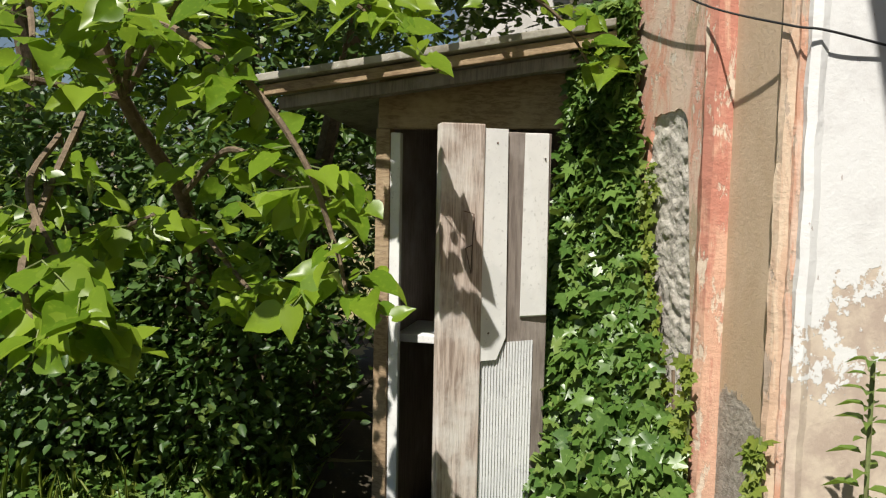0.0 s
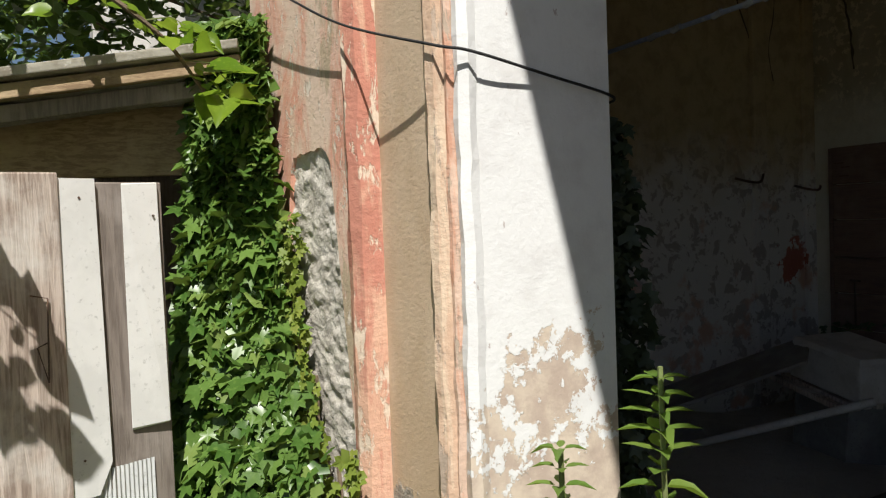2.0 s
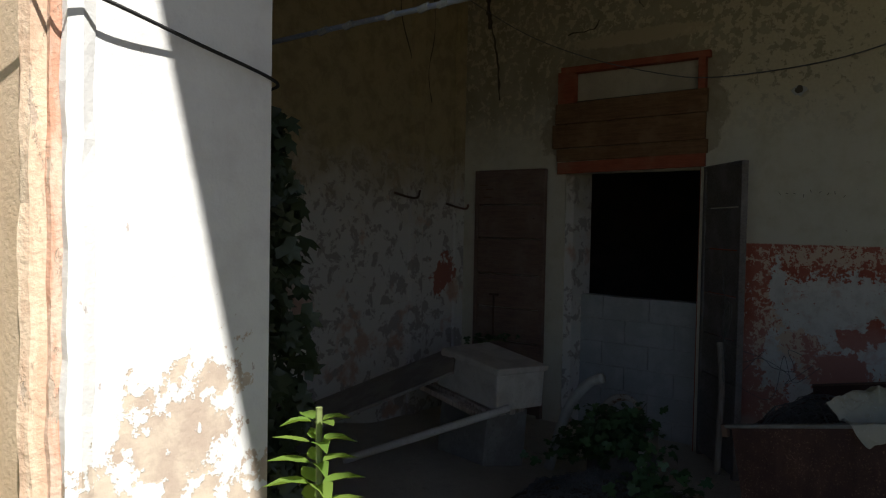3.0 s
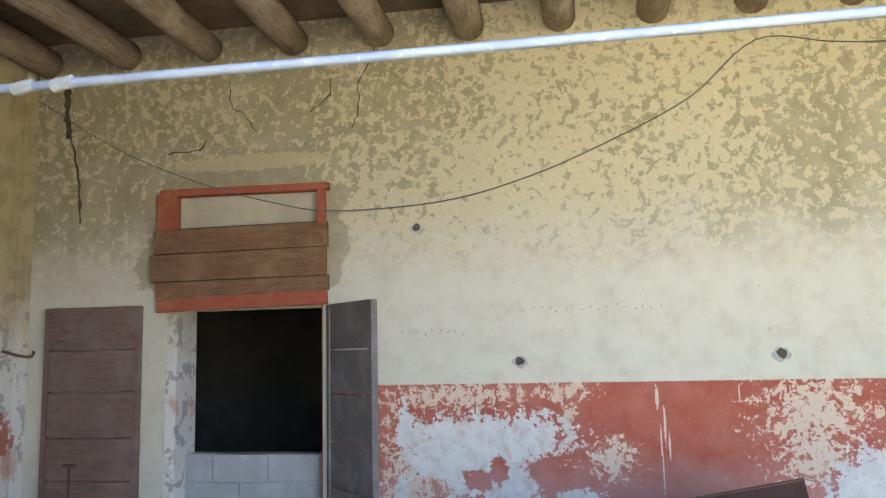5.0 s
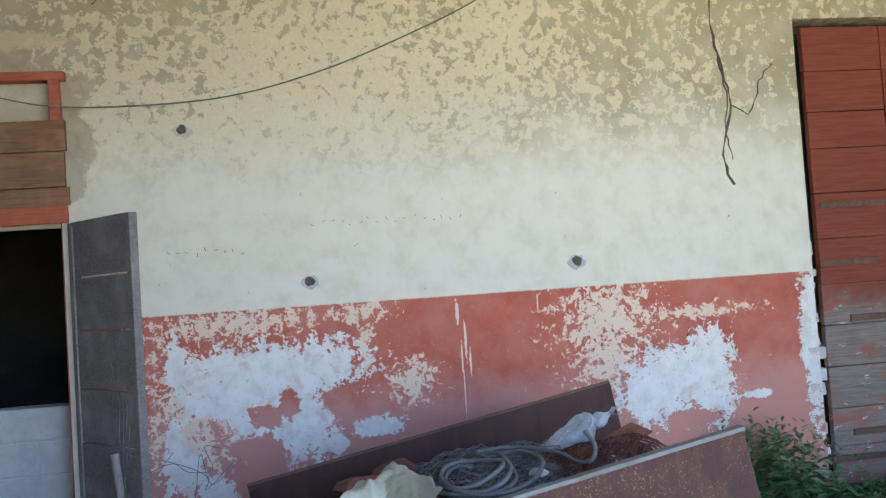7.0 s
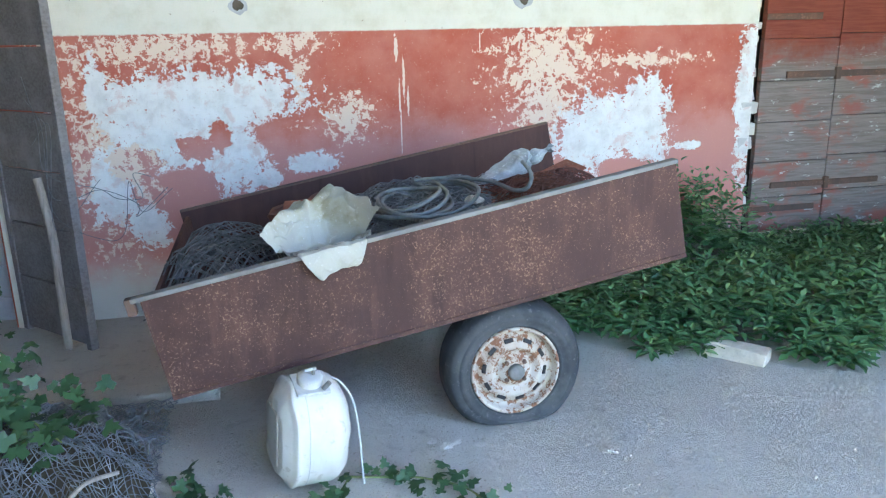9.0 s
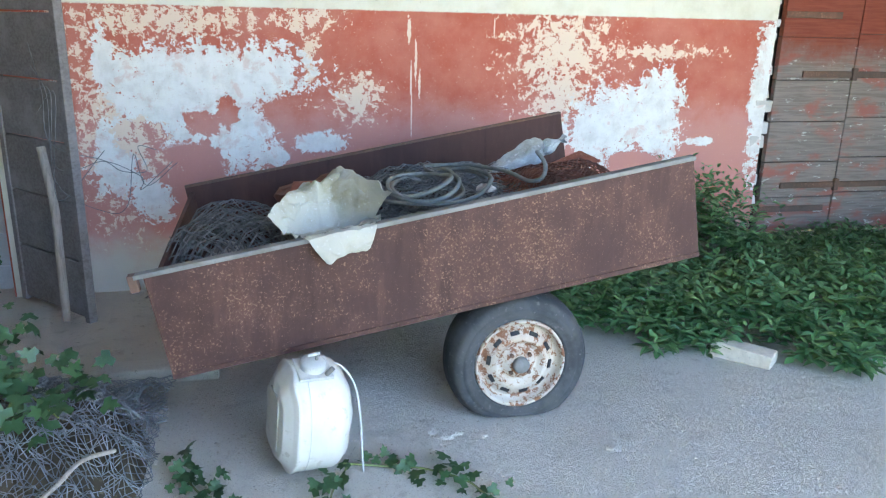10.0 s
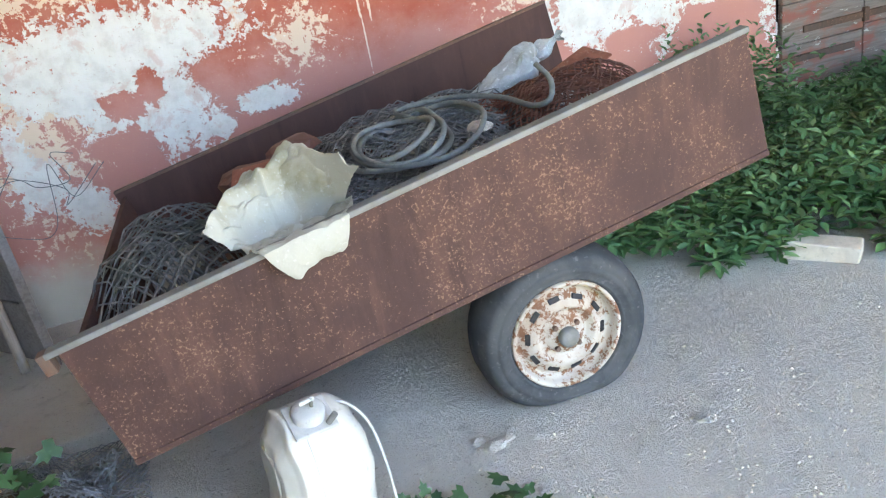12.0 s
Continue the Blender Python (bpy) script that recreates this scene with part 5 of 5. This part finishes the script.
def mound(x, y):
    """Height of the green cover over the garden ground."""
    near = max(0.0, 1 - math.hypot((x - 1.9) / 0.9, (y + 5.95) / 0.5))
    return -0.12 + 0.28 * abs(noise.noise((x * 0.9, y * 0.9, 2))) + 0.25 * near


def ground_cover():
    n = 26000
    x, y = RNG.uniform(-2.5, 2.7, n), RNG.uniform(-11, -5.85, n)
    keep = ~((x > 2.0) & (y < -6.3) & (RNG.uniform(0, 1, n) < (x - 2.0) / 0.5)) & ~((x < 1.15) & (y > -7.25))
    x, y = x[keep], y[keep]
    n = len(x)
    z = np.array([mound(a, b) for a, b in zip(x, y)]) + RNG.uniform(0, 0.26, n) * RNG.uniform(0, 1, n)
    return leaves("ivy_leaves", IVY, np.stack([x, y, z], 1), jitter(n, (0.25, 0, 1), 0.45), RNG.normal(0, 1, (n, 3)), RNG.uniform(0.04, 0.085, n), L_IVY)


structure(sheet("ground_garden", -4.5, 2.6, -14.0, -5.6, 0.2, lambda x, y: mound(x, y) - 0.1 if x < 2.5 else -0.25, M_SOIL), "dark shaded garden soil under the leaves", "ground")
tagged(ground_cover(), "dense ivy and weeds covering the garden ground", "ground cover", kind="stuff")
n = 2600
gx, gy = RNG.uniform(-1.5, 2.5, n), RNG.uniform(-9.5, -5.9, n)
keep = ~((gx < 1.2) & (gy > -7.25))
gx, gy = gx[keep], gy[keep]
n = len(gx)
gz = np.array([mound(a, b) for a, b in zip(gx, gy)])
tagged(leaves("grass_blades", ((0, 0, 0), (0.02, 0.3, 0.02), (0.014, 0.7, -0.05), (0, 1.0, -0.2), (-0.014, 0.7, -0.05), (-0.02, 0.3, 0.02)), np.stack([gx, gy, gz], 1), jitter(n, (1, 0, 0.2), 0.7), jitter(n, (0, 0, 1), 0.35), RNG.uniform(0.15, 0.42, n), L_YOUNG),
       "thin grass blades among the ivy", "grass", kind="stuff")
n = 1500
wx, wy = RNG.uniform(1.2, 2.5, n), RNG.uniform(-7.6, -5.95, n)
wz = np.array([mound(a, b) for a, b in zip(wx, wy)]) + RNG.uniform(0.05, 0.3, n)
tagged(leaves("weed_leaves", LANCE, np.stack([wx, wy, wz], 1), jitter(n, (0.3, 0, 1), 0.5), RNG.normal(0, 1, (n, 3)), RNG.uniform(0.05, 0.10, n), L_NETTLE), "bright low weeds before the shed", "weeds", kind="stuff")


def climbing_ivy():
    ob = plant("climbing_ivy", (1.5, -5.85, 0.0), "dark green ivy climbing between shed and pier", "ivy")
    n = 6500
    f = RNG.uniform(0, 1, n) ** 0.85
    z = -0.1 + 2.5 * f
    half = np.interp(z, [0, 0.5, 0.9, 1.2, 1.5, 1.9, 2.4], [0.70, 0.60, 0.42, 0.28, 0.20, 0.17, 0.14])
    mid = np.interp(z, [0, 0.5, 0.9, 1.2, 1.5, 1.9, 2.4], [1.70, 1.62, 1.50, 1.42, 1.35, 1.31, 1.26])
    u = RNG.uniform(-1, 1, n)
    x = mid + half * u
    bulge = np.interp(z, [0, 0.4, 0.8, 1.2, 2.4], [0.55, 0.50, 0.40, 0.32, 0.16]) * (1 - 0.8 * u * u)
    y = -5.80 + (x - 1.3) * 0.13 - 0.02 - bulge * RNG.uniform(0.55, 1.05, n)
    x2, n2 = x, n
    leaves("leaves", IVY, np.stack([x2, y, z], 1), jitter(n2, (0.6, -0.5, 0.5), 0.55), jitter(n2, (0.2, -0.2, -1), 0.45), RNG.uniform(0.045, 0.11, n2), L_IVY, ob)
    m = 420
    z = RNG.uniform(0.1, 1.75, m)
    x = np.interp(z, [0, 0.5, 0.9, 1.2, 1.5, 1.9], [2.1, 1.94, 1.78, 1.66, 1.58, 1.54]) + RNG.normal(0, 0.03, m)
    y = -5.80 + (x - 1.3) * 0.13 - RNG.uniform(0.01, 0.06, m)
    leaves("young_leaves", IVY, np.stack([x, y, z], 1), jitter(m, (0.6, -0.7, 0.5), 0.4), jitter(m, (0.2, -0.2, -1), 0.5), RNG.uniform(0.02, 0.045, m), L_YOUNG, ob)
    bm = bmesh.new()
    for k in range(9):
        pts = [(1.35 + 0.07 * k - 0.12 * j / 8 * (k / 4) + 0.03 * random.uniform(-1, 1), -5.83 + 0.012 * k, 0.25 * j) for j in range(int(9 - k * 0.5))]
        tube(bm, smooth_line(pts, 3), 0.007, 5)
    part("stems", bm, M_BARK, ob)


climbing_ivy()


def low_creeper(name, x, y, z1, width, count, label):
    ob = plant(name, (x, y, 0), label, "creeper")
    z = RNG.uniform(0, 1, count) ** 1.3 * z1
    px = x + RNG.normal(0, width, count) * (1.1 - z / z1)
    py = y - RNG.uniform(0, 0.09, count) * (1.2 - z / z1)
    leaves("leaves", IVY, np.stack([px, py, z], 1), jitter(count, (0.6, -0.6, 0.6), 0.45), jitter(count, (0, -0.2, -1), 0.5), RNG.uniform(0.03, 0.06, count), L_YOUNG, ob)
    part("stem", tube(bmesh.new(), [(x, y, -0.1), (x + 0.01, y, z1 * 0.5), (x, y, z1)], 0.005, 5), M_STEM, ob)


low_creeper("creeping_vine", 1.98, -5.74, 1.1, 0.045, 220, "yellow-green creeper climbing the pink moulding")
low_creeper("creeping_vine", 2.36, -5.66, 0.95, 0.05, 240, "bright creeper at the foot of the pier corner")


def inner_ivy():
    ob = plant("pier_ivy", (2.3, -5.1, 0.0), "ivy hanging on the pier's inner edge, shade painted into its leaves", "ivy")
    n = 900
    z = RNG.uniform(0.2, 1.95, n)
    reach = np.interp(z, [0.2, 0.6, 1.0, 1.3, 1.6, 1.95], [0.10, 0.14, 0.12, 0.16, 0.12, 0.08])
    y = -5.16 + RNG.uniform(0, 1, n) ** 1.4 * reach
    x = 2.30 + RNG.uniform(-0.08, 0.02, n)
    # leaves coloured near-black for the shade on this side of the pier
    leaves("leaves", IVY, np.stack([x, y, z], 1), jitter(n, (0.8, -0.1, 0.3), 0.4), jitter(n, (0, 0.6, -0.8), 0.4), RNG.uniform(0.035, 0.07, n), L_SHADEIVY, ob)
    part("stem", tube(bmesh.new(), smooth_line([(2.28, -5.15, -0.1), (2.29, -5.14, 0.7), (2.28, -5.13, 1.4), (2.29, -5.14, 1.9)]), 0.012, 6), M_BARK, ob)


inner_ivy()


def nettle(x, y, top, width, label):
    ob = plant("nettle", (x, y, -0.05), label, "nettle", group="nettles beside the pier")
    part("stem", tube(bmesh.new(), [(x, y, -0.1), (x + 0.01, y + 0.005, top * 0.5), (x + 0.005, y, top)], 0.006, 6), M_STEM, ob)
    pos, nor, tip, size = [], [], [], []
    z, k = 0.15, 0
    while z < top + 0.01:
        f = z / top
        s = width * (1.0 - 0.55 * max(0, f - 0.6) / 0.4)
        for q in range(4 if f > 0.85 else 2):
            a = k * math.pi / 2 * 1.03 + q * (math.pi if f <= 0.85 else math.pi / 2) + random.uniform(-0.2, 0.2)
            d = np.array((math.cos(a), math.sin(a), 0.25 if f > 0.85 else -0.15))
            pos.append((x + 0.01 * d[0], y + 0.01 * d[1], z))
            tip.append(d)
            nor.append((-d[0] * 0.3, -d[1] * 0.3, 1))
            size.append(s * random.uniform(0.85, 1.1))
        z += 0.055 * (1.25 - 0.6 * f)
        k += 1
    leaves("leaves", ((0, 0, 0), (0.2, 0.15, 0.05), (0.26, 0.35, 0.03), (0.16, 0.66, -0.05), (0, 1.0, -0.3), (-0.16, 0.66, -0.05), (-0.26, 0.35, 0.03), (-0.2, 0.15, 0.05)), pos, nor, tip, size, L_NETTLE, ob)


nettle(2.63, -5.255, 1.375, 0.13, "tall bright green nettle beside the pier edge")
nettle(2.64, -5.52, 1.24, 0.105, "slender nettle before the white wall")
nettle(3.28, -4.35, 0.78, 0.08, "short nettle growing from the portico floor")


def weeds():
    """Bushy pellitory in front of the red door: leaning stems, each ending in a star of leaves."""
    pos, nor, tip, size = [], [], [], []
    rnd = random.Random(12)
    for k in range(2300):
        x, y = rnd.uniform(4.10, 8.2), rnd.uniform(-2.1, 0.02)
        front = -1.55 if x < 4.4 else -1.68 if x < 4.75 else -1.74 if x < 5.15 else -2.05
        if y < front + 0.08 * math.sin(x * 9) + 0.05 * math.sin(x * 23):
            continue
        gap = noise.noise((x * 2.1, y * 2.1, 7))
        top = 0.27 + 0.16 * noise.noise((x * 1.7, y * 1.7, 0)) + rnd.uniform(-0.09, 0.07) - 0.12 * max(0, gap) + (0.30 if 5.35 < x < 5.75 and y > -0.65 else 0)
        top *= 0.5 if x > 5.85 and y > -1.0 else 1.0
        top *= min(1.0, 0.45 + 1.6 * (y - front))
        lean = Vector((rnd.uniform(-0.35, 0.35), rnd.uniform(-0.6, 0.1), 1)).normalized()
        big = rnd.uniform(0.045, 0.080)
        for j in range(12):
            f = 0.35 + 0.65 * (j + 1) / 12
            a = j * 2.4 + k
            base = Vector((x, y, 0)) + lean * max(top, 0.06) * f
            rise = 0.1 + 0.9 * max(0.0, f - 0.75) / 0.25
            d = Vector((math.cos(a), math.sin(a), rise - 0.3))
            pos.append(base + d * 0.012)
            tip.append(d)
            nor.append((-d.x * rise + rnd.gauss(0, 0.2), -d.y * rise + rnd.gauss(0, 0.2), 1))
            size.append(big * (1.15 - 0.5 * max(0.0, f - 0.8) / 0.2))
    return leaves("weed_bush", LANCE_BROAD, pos, nor, tip, size, L_WEED)


tagged(weeds(), "dense green weeds growing before the red door", "weeds", kind="stuff")


def ivy_trail(line, count, big, label, spread=0.05, lift=0.04):
    ob = plant("ivy_trail", line[0], label, "ivy")
    pts = smooth_line(line, 8)
    part("stem", tube(bmesh.new(), pts, 0.004, 5), M_STEM, ob)
    pos = [pts[random.randrange(len(pts))] + Vector((random.gauss(0, spread), random.gauss(0, spread), random.uniform(0.0, lift))) for _ in range(count)]
    leaves("leaves", IVY, pos, jitter(count, (0, -0.35, 0.8), 0.35), RNG.normal(0, 1, (count, 3)), RNG.uniform(0.6, 1.1, count) * big, L_FLOORIVY, ob)


def on_floor(x, y):
    return (x, y, floor_height(x, y) + 0.012)


ivy_trail([on_floor(2.95, -2.42), on_floor(3.08, -2.46), on_floor(3.22, -2.5), on_floor(3.36, -2.6), on_floor(3.42, -2.72)], 30, 0.062, "dark ivy trailing over the earth beside the tank")
ivy_trail([on_floor(2.96, -2.45), on_floor(2.9, -2.58), on_floor(2.86, -2.75)], 22, 0.058, "dark ivy trailing over the bare floor")
ivy_trail([on_floor(2.36, -2.3), on_floor(2.44, -2.5), on_floor(2.55, -2.62), on_floor(2.62, -2.8)], 42, 0.055, "ivy creeping along the netting heap")
ivy_trail([(1.2, -2.0, 0.25), (1.5, -1.9, 0.33), (1.8, -2.15, 0.30), (2.0, -2.35, 0.25)], 130, 0.08, "ivy growing through the wire netting", 0.12, 0.1)
ivy_trail([(1.0, -1.55, 0.1), (1.25, -1.6, 0.3), (1.4, -1.7, 0.42), (1.35, -1.95, 0.3)], 480, 0.07, "bushy green ivy behind the netting heap", 0.10, 0.14)
ivy_trail([(-0.62, -0.9, -0.13), (-0.58, -0.95, 0.3), (-0.45, -1.0, 0.62), (-0.2, -1.0, 0.74), (-0.05, -0.95, 0.74)], 80, 0.06, "ivy climbing over the clutter", 0.06, 0.06)


# the mulberry whose boughs hang before the shed
mulberry = plant("mulberry_tree", (0.6, -8.0, -0.1), "mulberry tree with large bright leaves on drooping twigs", "tree")
part("trunk", tube(bmesh.new(), smooth_line([(0.25, -7.95, -0.2), (0.5, -7.85, 0.9), (0.9, -7.75, 1.5), (1.5, -7.8, 1.95), (1.6, -8.1, 2.7)]), [0.045 - 0.001 * k for k in range(25)], 9), M_BARK, mulberry, smooth=True)
BOUGHS = [
    [(1.5, -7.8, 1.95), (2.1, -7.5, 2.12), (2.4, -7.15, 1.95), (2.50, -6.95, 1.72), (2.53, -6.86, 1.50), (2.56, -6.82, 1.36)],
    [(1.4, -7.6, 1.6), (1.9, -7.3, 1.75), (2.2, -7.08, 1.68), (2.3, -6.9, 1.60)],
    [(1.6, -8.0, 1.8), (2.3, -7.75, 1.62), (2.62, -7.5, 1.42), (2.72, -7.35, 1.28)],
    [(1.4, -8.0, 1.9), (2.55, -7.62, 1.5), (2.8, -7.5, 1.37), (2.85, -7.42, 1.30)],
    [(1.5, -7.8, 1.95), (2.2, -7.6, 2.15), (2.7, -7.35, 2.02), (2.95, -7.2, 1.98)],
    [(1.6, -8.0, 2.2), (2.4, -7.7, 2.2), (2.75, -7.5, 2.0), (2.85, -7.45, 1.85)],
    [(1.5, -7.9, 2.3), (1.9, -7.2, 2.4), (2.2, -6.9, 2.2), (2.25, -6.75, 2.1)],
    [(1.4, -7.4, 2.6), (1.6, -6.6, 2.5), (1.62, -6.2, 2.3), (1.52, -6.0, 2.08)],
    [(1.4, -7.4, 2.6), (1.7, -6.9, 2.4), (1.75, -6.7, 2.25)],
    [(0.9, -7.75, 1.5), (1.7, -7.6, 1.45), (2.1, -7.55, 1.5), (2.3, -7.4, 1.55)],
    [(0.9, -7.75, 1.5), (1.6, -7.35, 1.3), (1.95, -7.2, 1.28)],
    [(1.5, -7.8, 1.95), (2.0, -8.1, 2.0), (2.5, -8.0, 1.95), (2.8, -7.7, 1.9)],
    [(1.5, -7.8, 1.95), (1.9, -7.45, 2.25), (2.25, -7.25, 2.22), (2.5, -7.1, 2.12)],
]
pos, nor, tip, size = [], [], [], []
twigs = bmesh.new()
for bough in BOUGHS:
    line = smooth_line(bough, 9)
    part("bough", tube(bmesh.new(), line, [0.013 * (1 - 0.8 * k / len(line)) + 0.0015 for k in range(len(line))], 6), M_BARK, mulberry)
    for k, p in enumerate(line[4:], 4):
        if k % 2:
            continue
        a = random.uniform(0, 6.28)
        d = Vector((math.cos(a), math.sin(a), random.uniform(-0.6, 0.35))).normalized()
        reach = random.uniform(0.08, 0.26) * (1.0 if k < len(line) - 4 else 0.5)
        twig = [p, p + d * reach * 0.5 + Vector((0, 0, 0.01)), p + d * reach - Vector((0, 0, 0.25 * reach))]
        tube(twigs, twig, [0.0028, 0.002, 0.0012], 4)
        count = 4 + int(reach * 22)
        for q in range(count):
            f = (q + 1) / count
            at = twig[0].lerp(twig[1], f * 2) if f < 0.5 else twig[1].lerp(twig[2], f * 2 - 1)
            b = a + (0.9 if q % 2 else -0.9) * random.uniform(0.6, 1.4)
            out = Vector((math.cos(b), math.sin(b), -0.5 + random.uniform(-0.4, 0.3)))
            pos.append(at + out * 0.02)
            tip.append(out)
            nor.append((random.gauss(0.5, 0.4), random.gauss(-0.15, 0.4), random.gauss(0.8, 0.3)))
            size.append(random.choice((0.04, 0.055, 0.065, 0.075, 0.09, 0.105)) * random.uniform(0.85, 1.15))
tagged(part("twig", twigs, M_STEM, mulberry), "thin green twigs", kind="stuff")
leaves("leaves", HEART, pos, nor, tip, size, L_MULB, mulberry)


def crown(name, heart, size, count, leaf, label, outline=OVAL, material=None, seed=1, at=None):
    """A tree or shrub: trunk, limbs and leaf clumps round their ends."""
    rnd = random.Random(seed)
    at = at or (heart[0], heart[1], -0.2)
    ob = plant(name, at, label, name.split("_")[-1])
    bm = bmesh.new()
    tube(bm, smooth_line([at, (at[0] + 0.1, at[1], heart[2] * 0.5), heart]), [0.09 - 0.004 * k for k in range(13)], 7)
    ends = []
    for k in range(int(count / 45)):
        d = Vector((rnd.gauss(0, 1), rnd.gauss(0, 1), rnd.gauss(0, 1))).normalized() * rnd.uniform(0.45, 1.0)
        end = Vector(heart) + Vector((d.x * size[0], d.y * size[1], d.z * size[2]))
        ends.append(end)
        if k % 4 == 0:
            tube(bm, [Vector(heart) + Vector((0, 0, -0.3 * size[2])), (Vector(heart) * 0.4 + end * 0.6), end], [0.025, 0.014, 0.004], 5)
    part("trunk", bm, M_BARK, ob)
    n = len(ends) * 45
    c = np.repeat(np.array([tuple(e) for e in ends]), 45, 0)
    p = c + RNG.normal(0, 0.16, (n, 3)) * np.array((1, 1, 0.7))
    p[:, 2] = np.maximum(p[:, 2], -0.1)
    leaves("crown", outline, p, jitter(n, (0.3, -0.1, 0.9), 0.5), jitter(n, (0, 0, -0.5), 0.8), RNG.uniform(0.7, 1.2, n) * leaf, material or L_TREE, ob)


crown("garden_shrub", (0.2, -8.6, 1.1), (0.9, 1.0, 1.2), 11000, 0.07, "dense dark shrub behind the mulberry", seed=2)
crown("garden_shrub", (-0.9, -9.9, 1.3), (1.2, 0.9, 1.2), 6500, 0.075, "dark leafy shrub by the fence", seed=3)
crown("garden_shrub", (0.35, -7.65, 1.0), (0.55, 0.5, 1.1), 8000, 0.065, "shaded shrub beside the shed wall", seed=8)
crown("garden_tree", (0.1, -6.9, 3.1), (1.3, 1.6, 0.75), 6500, 0.09, "leafy tree spreading over the shed roof", seed=4, at=(-0.9, -7.4, -0.2))
crown("garden_tree", (0.4, -8.9, 3.3), (1.6, 1.4, 1.1), 2600, 0.085, "leafy tree shading the garden", seed=5, at=(-0.4, -9.0, -0.2))
crown("garden_tree", (-2.4, -8.4, 2.4), (1.0, 2.0, 2.2), 16000, 0.11, "dark tree closing the garden", seed=6)
crown("garden_tree", (-2.5, -12.0, 3.0), (1.6, 2.0, 2.0), 4500, 0.11, "tall tree beyond the fence", seed=7)
